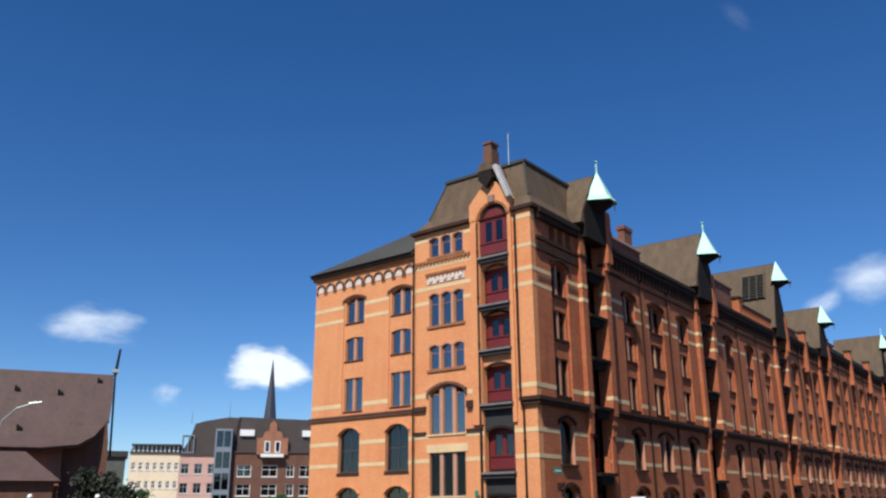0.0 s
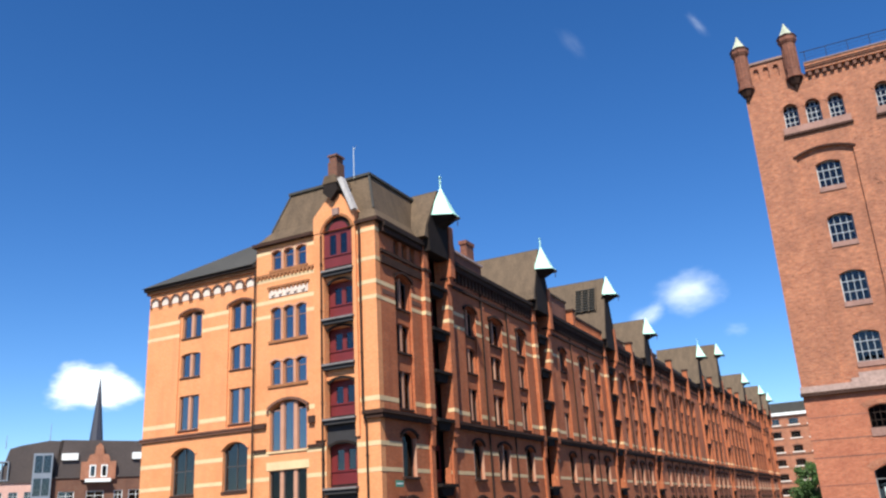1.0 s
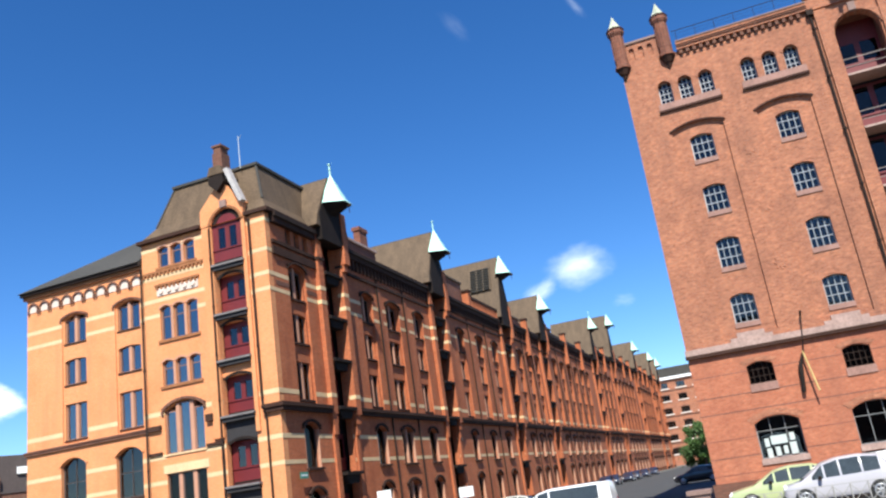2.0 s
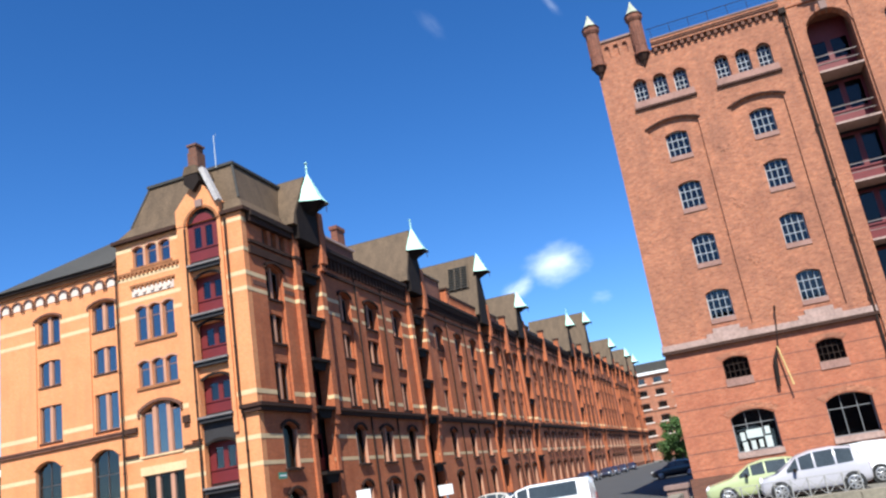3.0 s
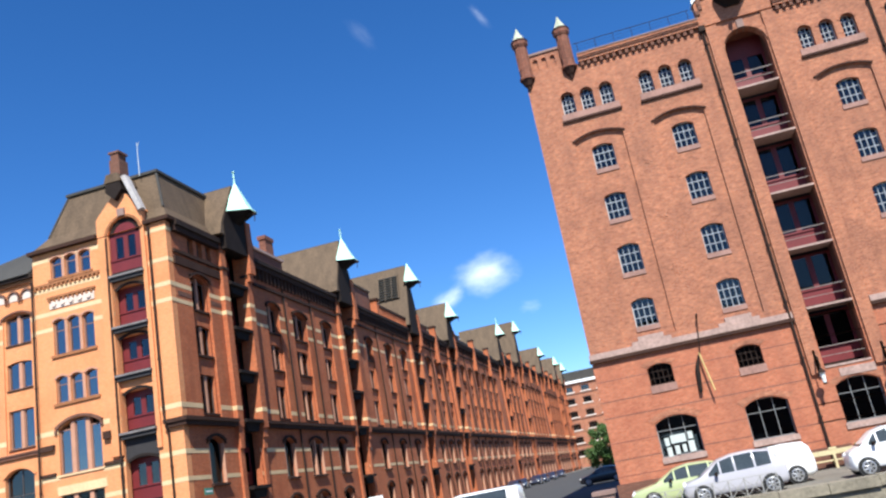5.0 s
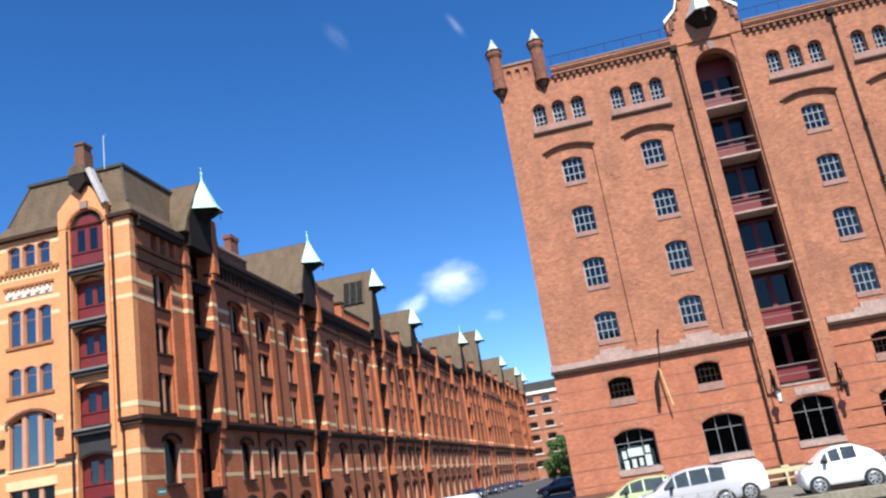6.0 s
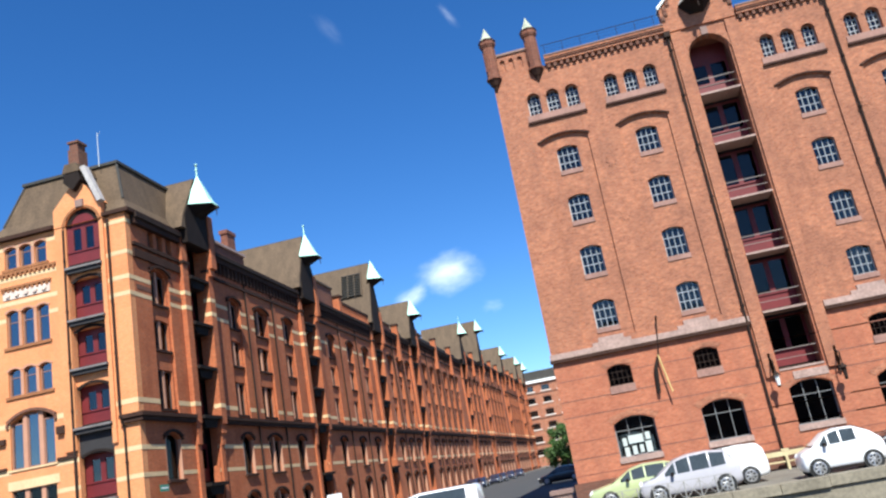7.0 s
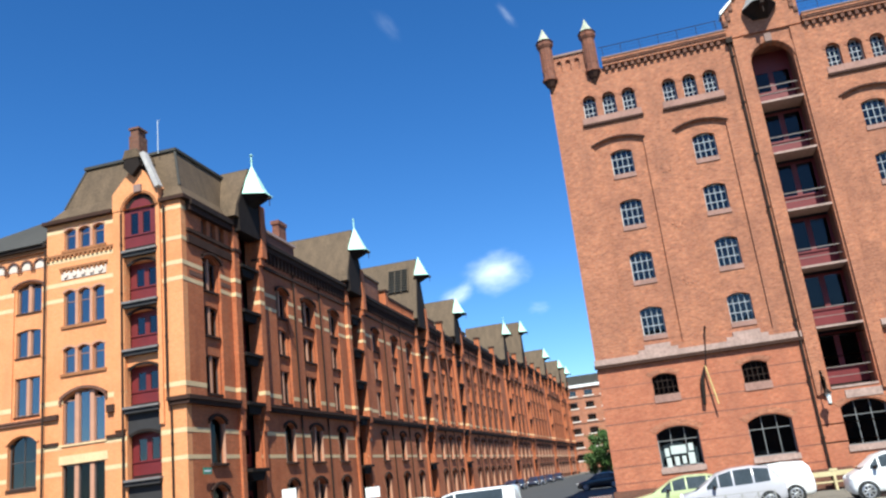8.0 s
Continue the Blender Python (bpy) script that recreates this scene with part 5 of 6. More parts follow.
# gable wall in darker brick: the shade below the overhang is its colour
bm = bmesh.new()
prism(bm, [(-0.4, 0), (3.3, 0), (3.1, 8), (2.85, 9.9), (2.0, 9.2), (1.0, 8.2), (-0.4, 7.7)], 2.6, 3.2)
part("gable_wall", bm, BRICK_D, hall, m=FH)
bm = bmesh.new()
tube(bm, (3.4, 4.0, 7.0), (3.15, 5.6, 14.5), 0.10, 0.08)
tube(bm, (3.15, 5.6, 14.3), (3.35, 5.6, 16.7), 0.14, 0.1)
part("verge_mast", bm, NEARBLACK, hall, m=FH)
part("mast_collar", boxes((2.85, 3.45, 5.3, 5.8, 14.5, 14.8)), LEADWHITE, hall, m=FH)
for u, y, z in ((-4.6, 4.6, 12.6), (-1.2, 4.5, 12.4), (1.9, 5.3, 13.7), (-3.9, 2.2, 9.1)):
    part("roof_hatch", boxes((u - 0.2, u + 0.2, y - 0.30, y + 0.2, z - 0.2, z + 0.02), (u - 0.2, u - 0.04, y - 0.25, y + 0.2, z + 0.02, z + 0.2)), NEARBLACK, hall, m=FH)
bm = bmesh.new()
loft(bm, [[(-12, -5, 4.6), (-0.2, -5, 4.6), (-0.2, 1.5, 4.6), (-12, 1.5, 4.6)], [(-12, -1.6, 6.9), (-3.0, -1.6, 6.9), (-3.0, -1.4, 6.9), (-12, -1.4, 6.9)]])
part("porch_roof", bm, TILE, hall, m=FH)
part("porch_wall", boxes((-11.6, -0.7, -4.5, 1.5, 0, 4.6)), BRICK_D, hall, m=FH)
link = thing("shed", "low weathered grey shed with a dark flat roof", "shed")
part("wall", boxes((-2.0, 1.1, 0, 5, 0, 8.2)), mat("weathered_shed_boards", (0.10, 0.105, 0.09), 0.8, var=0.25), link, m=facing(-59.2, 100))
part("roof", boxes((-2.3, 1.3, -0.3, 5.3, 8.2, 8.8)), ROOF2, link, m=facing(-59.2, 100))

# ---- trees ----
LEAF = mat("leaf_green", (0.055, 0.11, 0.022), 0.6, var=0.5, scale=1.2, fine=9)
# leaf colour darkened for the shaded trees by the hall
LEAF_SHADE = mat("leaf_in_shade", (0.020, 0.024, 0.010), 0.6, var=0.5, scale=1.0, fine=7)
BARK = mat("bark", (0.10, 0.08, 0.06), 0.9, var=0.35)


def tree(label, x, y, height, radius, leaf, n, seed, low=0.25):
    r = random.Random(seed)
    t = thing("tree", label, "tree", group="trees", m=pose(x, y, 0))
    bm = bmesh.new()
    tube(bm, (0, 0, 0), (0.1, 0, height * 0.5), 0.22, 0.13)
    tips = []
    for k in range(9):
        a = k * 2.4
        z0 = height * (0.25 + 0.05 * k)
        tip = (math.cos(a) * radius * r.uniform(0.5, 0.9), math.sin(a) * radius * r.uniform(0.5, 0.9), z0 + height * r.uniform(0.12, 0.3))
        tube(bm, (0.05, 0, z0), tip, 0.09, 0.03, 6)
        tips.append(tip)
    part("trunk", bm, BARK, t)
    clumps = []
    while len(clumps) < 46:
        p = Vector((r.uniform(-1, 1), r.uniform(-1, 1), r.uniform(-1, 1)))
        if 0.35 < p.length < 1:
            clumps.append((p.x * radius, p.y * radius, height * (low + (1 - low) * (p.z * 0.5 + 0.5)) - 0.3, r.uniform(0.35, 0.75)))
    verts, faces = [], []
    for i in range(n):
        cx, cy, cz, cr = clumps[r.randrange(len(clumps))]
        d = Vector((r.gauss(0, 1), r.gauss(0, 1), r.gauss(0, 0.8))) * cr * 0.55
        c = Vector((cx, cy, cz)) + d
        q = Euler((r.uniform(0, 6.3), r.uniform(0, 6.3), r.uniform(0, 6.3))).to_matrix()
        s = r.uniform(0.10, 0.22)
        k = len(verts)
        verts += [c + q @ Vector(v) for v in ((-s, 0, 0), (0, -s * 0.55, 0), (s, 0, 0), (0, s * 0.55, s * 0.3))]
        faces.append((k, k + 1, k + 2, k + 3))
    me = bpy.data.meshes.new("crown")
    me.from_pydata(verts, [], faces)
    me.materials.append(leaf)
    tagged(put("crown", me, t), kind="stuff")


tree("leafy green street tree beside the red warehouse", -8.0, 120, 7.4, 2.7, LEAF, 15000, 3, 0.08)
tree("leafy green street tree beside the red warehouse", -5.0, 124, 7.8, 2.6, LEAF, 12000, 8, 0.08)
tree("dark shaded tree in front of the brick hall", -62.2, 35.6, 5.9, 1.9, LEAF_SHADE, 7000, 5, 0.1)
tree("dark shaded tree in front of the brick hall", -60.6, 36.6, 4.9, 1.5, LEAF_SHADE, 6000, 6, 0.1)
tree("small leafy tree before the town houses", -104, 66, 5.6, 2.0, LEAF, 4000, 9, 0.1)
tree("small leafy tree before the town houses", -92, 80, 5.2, 2.0, LEAF, 4000, 10, 0.1)

# ---- street furniture ----
lamp = thing("street_lamp", "tall pale street lamp with a curved arm", "street lamp")
pts = [(-37.7, 16.3, 0), (-37.5, 16.3, 4.0), (-37.2, 16.35, 5.2), (-36.8, 16.5, 6.1), (-36.3, 16.8, 6.6), (-35.8, 17.2, 6.8)]
bm = bmesh.new()
for a, b in zip(pts, pts[1:]):
    tube(bm, a, b, 0.04, 0.035)
part("mast", bm, LEADWHITE, lamp)
bm = bmesh.new()
tube(bm, (-35.9, 17.1, 6.79), (-35.5, 17.45, 6.86), 0.05, 0.035)
part("lamp_head", bm, LEADWHITE, lamp)
GLOBE = mat("opal_globe", (0.85, 0.85, 0.83), 0.25, var=0.03)
for x, y in ((-35.9, 17.7), (-34.6, 20.0)):
    g = thing("globe_lamp", "white globe lamp on a thin dark post", "street lamp", group="globe lamps")
    bm = bmesh.new()
    bmesh.ops.create_uvsphere(bm, u_segments=14, v_segments=8, radius=0.11, matrix=Matrix.Translation((x, y, 2.96)))
    part("globe", bm, GLOBE, g, smooth=True)
    bm = bmesh.new()
    tube(bm, (x, y, 0), (x, y, 2.82), 0.05)
    part("post", bm, IRON, g)
for x, y, z in ((-10.15, 21.7, 2.34), (-8.05, 22.6, 2.12)):
    s = thing("road_sign", "blank white board on a grey post", "sign", group="road signs")
    bm = bmesh.new()
    tube(bm, (x, y, 0.02), (x, y, z + 0.2), 0.035)
    part("post", bm, GREYMETAL, s)
    part("board", boxes((x - 0.21, x + 0.21, y - 0.06, y - 0.035, z, z + 0.28)), WHITE, s)
name_sign = thing("street_sign", "small green street sign with a pale bar", "sign")
GREEN = mat("sign_green", (0.03, 0.20, 0.12), 0.4, var=0.08)
part("plate", boxes((42.05, 42.95, -0.24, -0.21, 4.25, 4.62)), GREEN, name_sign, m=FL)
part("bar", boxes((42.15, 42.85, -0.246, -0.24, 4.39, 4.48)), WHITE, name_sign, m=FL)
exit_sign = thing("wall_sign", "tiny green and white wall plate", "sign")
part("plate", boxes((-29.45, -29.2, -0.24, -0.2, 3.05, 3.4)), GREEN, exit_sign, m=FE)
barrier = thing("barrier", "weathered pale timber barrier standing against the wall", "barrier")
TIMBER = mat("pale_timber", (0.55, 0.46, 0.26), 0.75, var=0.2, scale=2, fine=14)
part("beam", boxes((5.6, 8.2, 40.2, 40.32, 0.60, 0.80)), TIMBER, barrier)
part("lower_beam", boxes((5.7, 8.1, 40.22, 40.28, 0.32, 0.38)), TIMBER, barrier)
for x in (5.8, 6.9, 8.0):
    part("leg", boxes((x - 0.05, x + 0.05, 40.14, 40.4, 0, 0.6)), TIMBER, barrier)
    part("block", boxes((x - 0.16, x + 0.16, 40.18, 40.34, 0.8, 0.9)), TIMBER, barrier)
WIRE = mat("dull_galvanised_wire", (0.34, 0.33, 0.31), 0.7, var=0.15, spec=0.2)
fence = thing("quay_fence", "light wire lattice fence along the quay edge", "fence")
for k in range(9):
    x = -1.0 + k * 0.55
    bm = bmesh.new()
    tube(bm, (x, 31.5, 0), (x, 31.5, 0.72), 0.022, n=6)
    part("post", bm, WIRE, fence)
    if k < 8:
        for a, b in ((0.08, 0.68), (0.68, 0.08)):
            bm = bmesh.new()
            tube(bm, (x, 31.5, a), (x + 0.55, 31.5, b), 0.012, n=5)
            part("brace", bm, WIRE, fence)
bm = bmesh.new()
tube(bm, (-1.0, 31.5, 0.72), (3.4, 31.5, 0.72), 0.012, n=6)
part("top_rail", bm, WIRE, fence)
# notices behind the ground floor pane
NOTE = mat("notice_paper", (0.5, 0.55, 0.52), 0.8, var=0.1)
board = thing("notice_display", "white notices hung behind the shop window glass", "notices")
for x0, x1, z0, z1 in ((-0.12, 0.08, 2.35, 2.72), (0.16, 0.86, 2.42, 2.80), (0.98, 1.20, 2.5, 2.84), (-0.1, 0.12, 1.85, 2.28), (0.28, 0.48, 1.9, 2.3), (0.62, 0.80, 1.95, 2.3), (0.92, 1.2, 1.9, 2.42)):
    part("notice", boxes((x0 + 0.1, x1 + 0.1, -0.02, 0, z0 - 0.12, z1 - 0.12)), NOTE, board, m=pose(0, 41.27, 0))

# pale sheet added to brighten the pane, in place of its reflection
blind = thing("window_backdrop", "pale grey sheet added behind the shop window to brighten its pane", "blind")
part("backdrop_sheet", boxes((-0.45, 1.75, 41.62, 41.63, 1.7, 3.55)), mat("grey_backdrop", (0.42, 0.47, 0.48), 0.9, var=0.2), blind)

# ---- vehicles ----
TYRE = mat("tyre_rubber", (0.02, 0.02, 0.02), 0.8, var=0.2)
RIM = mat("alloy_rim", (0.55, 0.55, 0.56), 0.3, metal=0.7, var=0.1)
CARGLASS = mat("car_glass", (0.09, 0.11, 0.12), 0.07, var=0.2, spec=0.9)
LAMPRED = mat("tail_lamp", (0.30, 0.02, 0.02), 0.2, var=0.1)


def paint(name, color):
    m = mat(name, color, 0.28, var=0.04, scale=0.8, fine=5, spec=0.6)
    m.node_tree.nodes["Principled BSDF"].inputs["Coat Weight"].default_value = 0.6
    return m


def car(label, m, colour, st, wheels, r, cabin, group="parked cars"):
    """st: stations along the length (x, sill, belt, roof, half width at belt, half width at roof). wheels: axle positions.
    cabin: first and last station of the side glass."""
    c = thing("car", label, "car", group=group, m=m)
    bm = bmesh.new()
    rings = []
    for x, s, b, t, wb, wr in st:
        half = [(wb * 0.86, s), (wb * 0.985, s + 0.10), (wb, (s + b) * 0.5 + 0.05), (wb * 0.965, b), (wr + (wb * 0.965 - wr) * 0.12, b + (t - b) * 0.86), (wr * 0.86, t - 0.012), (wr * 0.45, t + 0.012)]
        rings.append([(x, -y, z) for y, z in half] + [(x, y, z) for y, z in reversed(half)])
    loft(bm, rings)
    bmesh.ops.subdivide_edges(bm, edges=[e for e in bm.edges], cuts=1, smooth=0.0)
    part("body", bm, colour, c, smooth=True)
    for s in (-1, 1):
        for i in range(cabin[0] - 1, cabin[1]):
            (x0, _, b0, t0, w0, r0), (x1, _, b1, t1, w1, r1) = st[i], st[i + 1]
            bm = bmesh.new()
            gap = 0.035
            if i == cabin[0] - 1:
                x0 = x0 + (x1 - x0) * 0.42
                b0, w0, t0, r0 = b0 * 0.5 + b1 * 0.5, (w0 + w1) / 2, b1 + 0.12, w1 * 0.96
            pts = []
            for x, b, t, w, rr in ((x0 + gap, b0, t0, w0, r0), (x1 - gap, b1, t1, w1, r1)):
                lo = (x, s * (w * 0.965 + 0.004), b + 0.03)
                k = 0.88
                hi = (x, s * (w * 0.965 + (rr + (w * 0.965 - rr) * 0.12 - w * 0.965) * k / 0.86 * 0.98 + 0.012), b + (t - b) * k)
                pts.append((lo, hi))
            f = [pts[0][0], pts[1][0], pts[1][1], pts[0][1]]
            if abs(f[2][2] - f[1][2]) + abs(f[3][2] - f[0][2]) > 0.12:
                quad(bm, *f)
                bmesh.ops.solidify(bm, geom=bm.faces[:], thickness=0.01)
                part("side_window", bm, CARGLASS, c)
    for i, j, name in ((cabin[0] - 1, cabin[0] + 1, "windscreen"), (cabin[1], cabin[1] + 1, "rear_window")):
        (x0, _, b0, t0, w0, r0), (x1, _, b1, t1, w1, r1) = st[i], st[j]
        bm = bmesh.new()
        o = 0.03
        quad(bm, (x0, -r0 * 0.8, t0 + o), (x0, r0 * 0.8, t0 + o), (x1, r1 * 0.8, t1 + o - 0.02), (x1, -r1 * 0.8, t1 + o - 0.02))
        bmesh.ops.solidify(bm, geom=bm.faces[:], thickness=0.015)
        part(name, bm, CARGLASS, c)
    wmax = max(q[4] for q in st)
    for x in wheels:
        for s in (-1, 1):
            arch = bmesh.new()
            tube(arch, (x, s * (wmax - 0.25), r), (x, s * (wmax + 0.004), r), r * 1.16, r * 1.16, 20)
            part("wheel_arch", arch, TYRE, c)
            bm = bmesh.new()
            for y0, y1, ra, rb in ((-0.02, 0.0, r * 0.9, r), (0.0, 0.14, r, r), (0.14, 0.17, r, r * 0.9)):
                tube(bm, (x, s * (wmax - 0.14 + y0), r), (x, s * (wmax - 0.14 + y1), r), ra, rb, 24)
            w = part("wheel", bm, TYRE, c)
            bm = bmesh.new()
            tube(bm, (x, s * (wmax + 0.02), r), (x, s * (wmax + 0.035), r), r * 0.26, r * 0.2, 12)
            for k in range(7):
                a = 2 * math.pi * k / 7
                ca, sa = math.cos(a), math.sin(a)
                tube(bm, (x + ca * r * 0.15, s * (wmax + 0.03), r + sa * r * 0.15), (x + ca * r * 0.66, s * (wmax + 0.03), r + sa * r * 0.66), 0.035, 0.03, 5)
            for k in range(20):
                a, b = 2 * math.pi * k / 20, 2 * math.pi * (k + 1) / 20
                tube(bm, (x + math.cos(a) * r * 0.68, s * (wmax + 0.03), r + math.sin(a) * r * 0.68), (x + math.cos(b) * r * 0.68, s * (wmax + 0.03), r + math.sin(b) * r * 0.68), 0.03, 0.03, 5)
            part("rim", bm, RIM, w)
    for s in (-1, 1):
        x0, x1 = st[0][0], st[-1][0]
        bm = bmesh.new()
        bmesh.ops.create_uvsphere(bm, u_segments=10, v_segments=6, radius=0.13, matrix=Matrix.Translation((x0 + 0.12, s * st[1][4] * 0.74, st[1][2] - 0.06)))
        part("headlight", bm, GLOBE, c, smooth=True)
        part("tail_light", boxes((x1 - 0.14, x1 + 0.012, s * st[-1][4] * 0.80 - 0.08, s * st[-1][4] * 0.80 + 0.08, st[-1][2] - 0.20, st[-1][2] + 0.06)), LAMPRED, c)
        i = cabin[0]
        part("mirror", boxes((st[i][0] - 0.22, st[i][0] - 0.12, s * (st[i][4] + 0.08) - 0.08, s * (st[i][4] + 0.08) + 0.08, st[i][2] - 0.02, st[i][2] + 0.11)), NEARBLACK, c)
    part("side_sill", boxes((wheels[0] + r * 1.2, wheels[1] - r * 1.2, -wmax - 0.006, wmax + 0.006, st[2][1] - 0.05, st[2][1] + 0.06)), NEARBLACK, c)
    return c


SILVER, LIME, WHITECAR = paint("silver_car_paint", (0.45, 0.435, 0.465)), paint("lime_car_paint", (0.42, 0.47, 0.24)), paint("white_car_paint", (0.82, 0.82, 0.82))
BLACKCAR, PALECAR = paint("black_car_paint", (0.012, 0.013, 0.018)), paint("cream_car_paint", (0.62, 0.60, 0.54))
compact = [(0.0, 0.34, 0.62, 0.66, 0.66, 0.5), (0.12, 0.22, 0.76, 0.82, 0.78, 0.62), (0.62, 0.20, 0.86, 0.92, 0.84, 0.70), (1.42, 0.20, 0.92, 1.44, 0.86, 0.66),
           (1.95, 0.20, 0.93, 1.56, 0.86, 0.66), (2.65, 0.20, 0.95, 1.58, 0.86, 0.66), (3.25, 0.22, 0.98, 1.50, 0.84, 0.64), (3.60, 0.28, 0.98, 1.06, 0.80, 0.62), (3.70, 0.36, 0.82, 0.86, 0.76, 0.58)]
car("silver compact car with alloy wheels parked on the quay", pose(0.22, 33.2, 0), SILVER, compact, (0.66, 3.08), 0.31, (3, 6))
hatchback = [(0.0, 0.34, 0.58, 0.62, 0.70, 0.5), (0.15, 0.22, 0.68, 0.76, 0.80, 0.62), (0.95, 0.20, 0.86, 0.92, 0.86, 0.72), (1.75, 0.20, 0.92, 1.36, 0.87, 0.66),
             (2.30, 0.20, 0.93, 1.46, 0.87, 0.64), (3.10, 0.20, 0.95, 1.44, 0.87, 0.63), (3.75, 0.22, 0.97, 1.28, 0.85, 0.62), (4.10, 0.28, 0.90, 0.96, 0.80, 0.62), (4.20, 0.36, 0.76, 0.80, 0.76, 0.58)]
car("lime green hatchback parked nose to the street", pose(-1.75, 34.9, -0.0), LIME, hatchback, (0.80, 3.40), 0.31, (3, 6))
micro = [(0.0, 0.34, 0.66, 0.70, 0.62, 0.48), (0.10, 0.22, 0.80, 0.88, 0.74, 0.60), (0.42, 0.20, 0.94, 1.02, 0.77, 0.66), (1.02, 0.20, 1.02, 1.46, 0.78, 0.60),
         (1.45, 0.20, 1.03, 1.56, 0.78, 0.60), (2.00, 0.20, 1.05, 1.54, 0.78, 0.60), (2.50, 0.22, 1.06, 1.30, 0.77, 0.60), (2.78, 0.28, 0.98, 1.04, 0.73, 0.58), (2.86, 0.36, 0.84, 0.88, 0.70, 0.54)]
car("small white city car parked on the quay edge", pose(6.02, 33.0, 0, 0, 0, 0), WHITECAR, micro, (0.50, 2.34), 0.30, (3, 5))
vanlet = [(0.0, 0.34, 0.62, 0.66, 0.72, 0.55), (0.15, 0.22, 0.74, 0.82, 0.80, 0.66), (0.70, 0.20, 0.88, 0.95, 0.84, 0.72), (1.45, 0.20, 0.95, 1.38, 0.85, 0.70),
          (1.95, 0.20, 0.96, 1.50, 0.85, 0.72), (2.70, 0.20, 0.97, 1.52, 0.85, 0.72), (3.55, 0.22, 0.98, 1.48, 0.85, 0.72), (3.72, 0.26, 0.96, 1.30, 0.84, 0.72), (3.80, 0.34, 0.84, 0.90, 0.82, 0.68)]
car("white delivery hatchback parked behind the silver car", pose(1.45, 35.6, 0), WHITECAR, vanlet, (0.72, 3.05), 0.31, (3, 4))
car("black car parked on the street", pose(-8.4, 80, 0), BLACKCAR, hatchback, (0.80, 3.40), 0.31, (3, 6))
car("black car parked by the red warehouse", pose(9.3, 37.0, 0), BLACKCAR, hatchback, (0.80, 3.40), 0.31, (3, 6))
car("cream car parked in the street", pose(-19.6, 57, 0), PALECAR, hatchback, (0.80, 3.40), 0.31, (3, 6))
dark = car("dark blue car parked along the warehouse row", pose(-20.9, 112, 0, 0, 0, 90), paint("dark_blue_car_paint", (0.02, 0.025, 0.05)), hatchback, (0.80, 3.40), 0.31, (3, 6), "cars along the row")
for y in (118.5, 132.0, 139.0, 150.0, 163.0):
    copy_thing(dark, pose(-20.9, y, 0, 0, 0, 90))
minibus = [(0.0, 0.36, 0.74, 0.80, 0.80, 0.6), (0.12, 0.26, 0.95, 1.05, 0.88, 0.72), (0.75, 0.24, 1.12, 1.20, 0.91, 0.78), (1.55, 0.24, 1.13, 1.70, 0.92, 0.74),
           (2.10, 0.24, 1.14, 1.82, 0.92, 0.76), (4.30, 0.24, 1.14, 1.84, 0.92, 0.76), (4.60, 0.26, 1.14, 1.83, 0.91, 0.76), (4.74, 0.30, 1.12, 1.74, 0.90, 0.75), (4.80, 0.40, 1.05, 1.16, 0.88, 0.72)]
car("white minibus with wide dark side windows on the street", pose(-11.35, 37.2, 0.006), WHITECAR, minibus, (0.95, 3.90), 0.33, (3, 5), "")


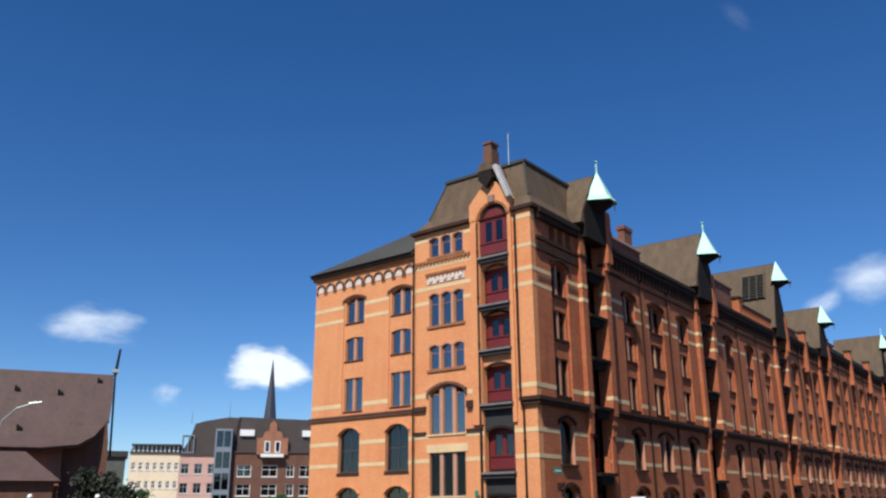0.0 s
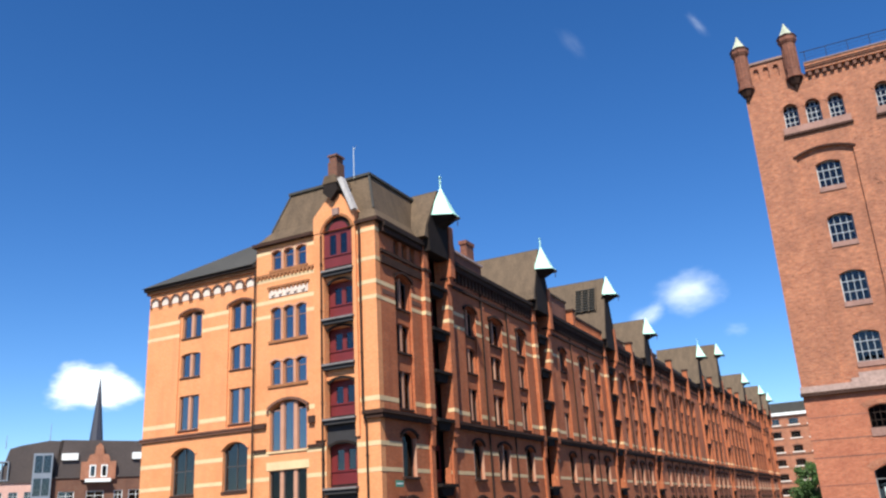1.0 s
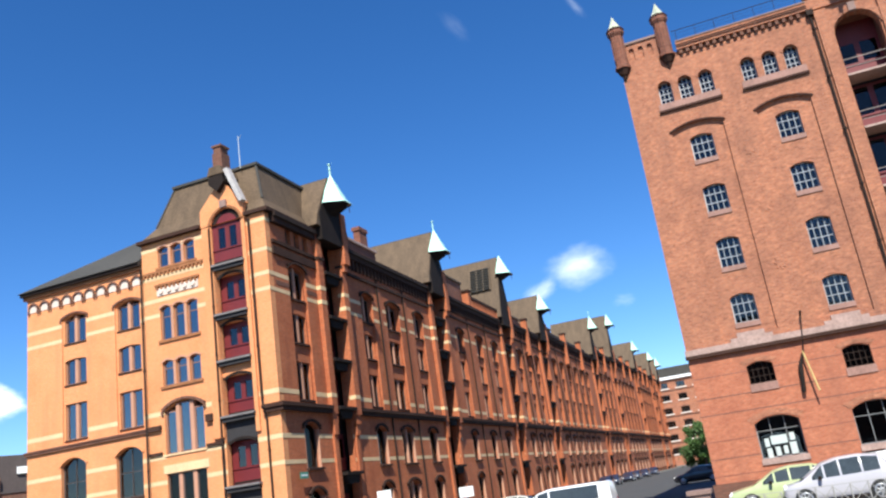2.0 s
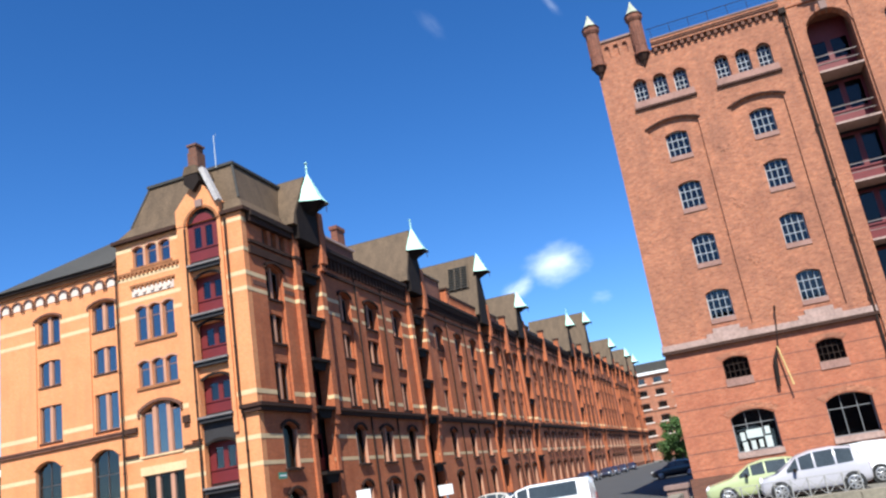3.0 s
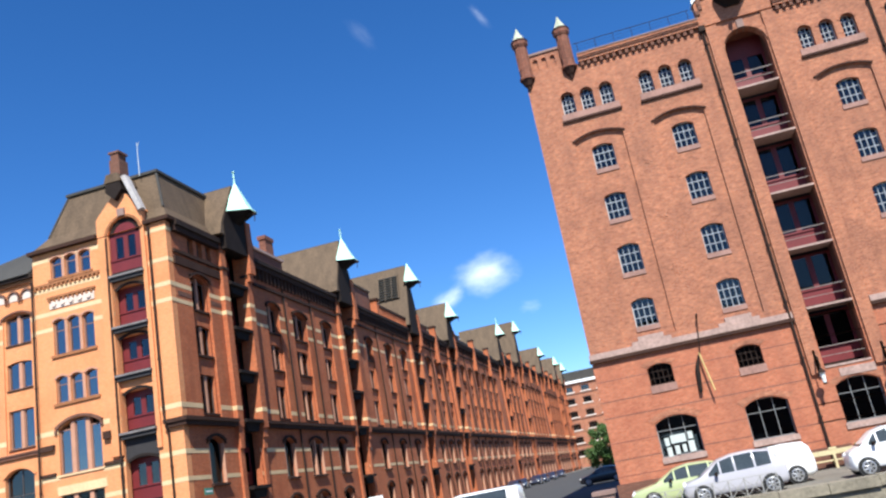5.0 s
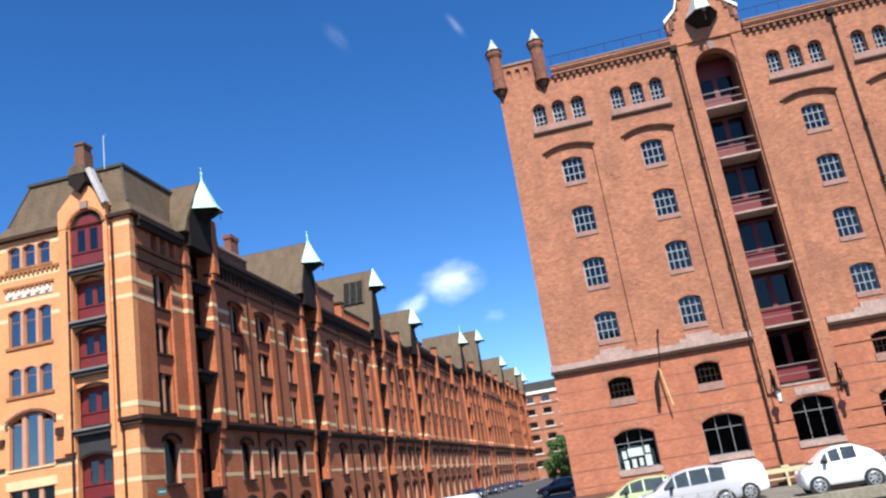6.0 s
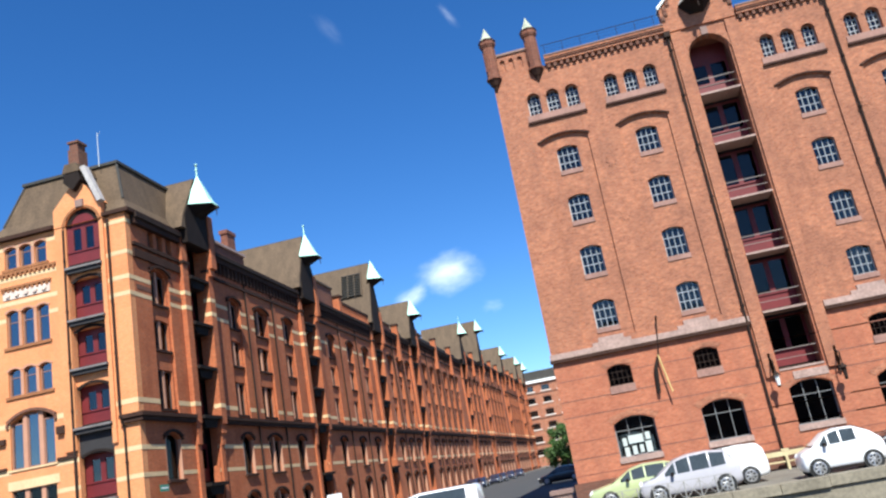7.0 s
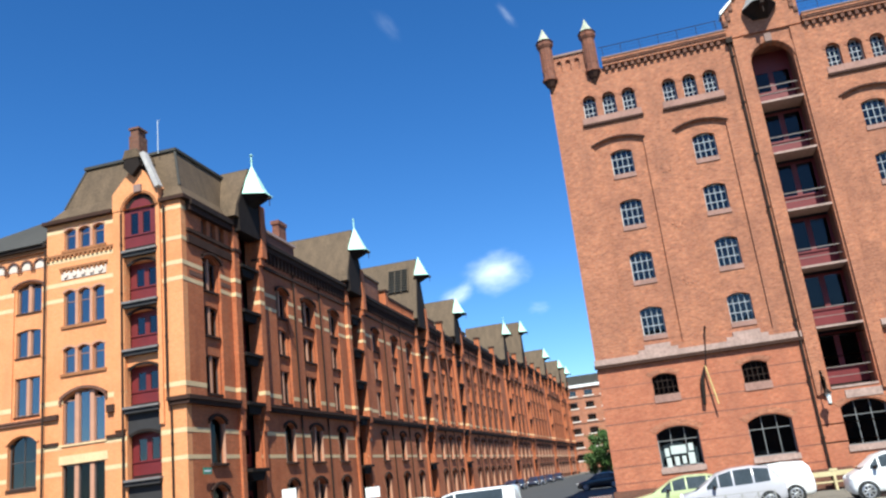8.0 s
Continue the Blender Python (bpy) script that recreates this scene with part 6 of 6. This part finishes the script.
# ---- clouds, far off ----
def cloud_mat(name, seed, soft, dens, grain):
    """A white cloud that glows in place of sunlight and thins out towards its ragged rim."""
    m = bpy.data.materials.new(name)
    m.use_nodes = True
    nt = m.node_tree
    nt.nodes.clear()
    L = nt.links.new
    out, mx = nt.nodes.new("ShaderNodeOutputMaterial"), nt.nodes.new("ShaderNodeMixShader")
    tr, em = nt.nodes.new("ShaderNodeBsdfTransparent"), nt.nodes.new("ShaderNodeEmission")
    tc = nt.nodes.new("ShaderNodeTexCoord")
    off = nt.nodes.new("ShaderNodeVectorMath")
    off.inputs[1].default_value = (seed, seed * 0.7, seed * 1.3)
    L(tc.outputs["Object"], off.inputs[0])
    n = nt.nodes.new("ShaderNodeTexNoise")
    n.inputs["Scale"].default_value, n.inputs["Detail"].default_value, n.inputs["Roughness"].default_value = grain, 7, 0.55
    L(off.outputs[0], n.inputs["Vector"])
    ln = nt.nodes.new("ShaderNodeVectorMath")
    ln.operation = "LENGTH"
    L(tc.outputs["Object"], ln.inputs[0])
    r = nt.nodes.new("ShaderNodeMapRange")
    r.inputs["From Min"].default_value, r.inputs["From Max"].default_value = 0.15, 1.0
    r.inputs["To Min"].default_value, r.inputs["To Max"].default_value = 0.55, -0.55
    L(ln.outputs["Value"], r.inputs["Value"])
    add = nt.nodes.new("ShaderNodeMath")
    L(r.outputs[0], add.inputs[0])
    L(n.outputs["Fac"], add.inputs[1])
    e = nt.nodes.new("ShaderNodeMapRange")
    e.interpolation_type = "SMOOTHSTEP"
    e.inputs["From Min"].default_value, e.inputs["From Max"].default_value = 0.5, 0.5 + soft
    e.inputs["To Max"].default_value = dens
    L(add.outputs[0], e.inputs["Value"])
    L(e.outputs[0], mx.inputs[0])
    em.inputs["Color"].default_value = (0.86, 0.91, 1.0, 1)
    em.inputs["Strength"].default_value = 1.05
    L(tr.outputs[0], mx.inputs[1])
    L(em.outputs[0], mx.inputs[2])
    L(mx.outputs[0], out.inputs[0])
    return m


def cloud(az, el, w, h, seed, soft, dens, grain=2.2, tilt=0):
    d = 1800.0
    a, e = radians(az), radians(el)
    p = Vector((d * math.sin(a) * math.cos(e), d * math.cos(a) * math.cos(e), d * math.sin(e) + 2))
    bm = bmesh.new()
    quad(bm, (-1, -1, 0), (1, -1, 0), (1, 1, 0), (-1, 1, 0))
    ob = part("backdrop_cloud", bm, cloud_mat("cloud", seed, soft, dens, grain), None)
    ob.matrix_basis = look(p, EYE, tilt) @ Matrix.Diagonal((d * math.tan(radians(w / 2)), d * math.tan(radians(h / 2)), 1, 1))
    ob.visible_shadow = False
    tagged(ob, "small white fair-weather cloud far off in the sky", "cloud", kind="structure")


cloud(-61.4, 11.6, 12, 5.0, 1.3, 0.9, 0.80)
cloud(-50.0, 9.2, 11.0, 5.8, 4.1, 0.35, 1.0, 1.5)
cloud(-56.5, 7.4, 4.0, 3.0, 7.7, 1.0, 0.5)
cloud(-9.4, 13.6, 9.6, 5.8, 2.6, 1.0, 0.84, 1.8, -6)
cloud(-12.3, 12.5, 7.0, 2.8, 8.3, 1.0, 0.80, 1.6, -26)
cloud(-6.8, 10.9, 3.4, 2.0, 9.2, 1.2, 0.26)
cloud(-5.9, 31.0, 1.5, 4.4, 5.9, 1.4, 0.26, 1.5, -30)
cloud(-15.3, 31.4, 2.2, 6.0, 6.4, 1.4, 0.12, 1.5, -40)

# ---- plain houses that close the place behind the near quay ----
back = thing("warehouse", "plain brick warehouses across the near quay", "warehouse")
for x0, x1, z in ((-70, -24, 17.0), (-24, 26, 19.0), (26, 75, 16.0)):
    part("wall", boxes((x0, x1 - 0.05, -52, -38, 0, z)), BRICK_D, back)
    part("roof", boxes((x0 - 0.3, x1 + 0.2, -52.3, -37.6, z, z + 0.5)), ROOF2, back)
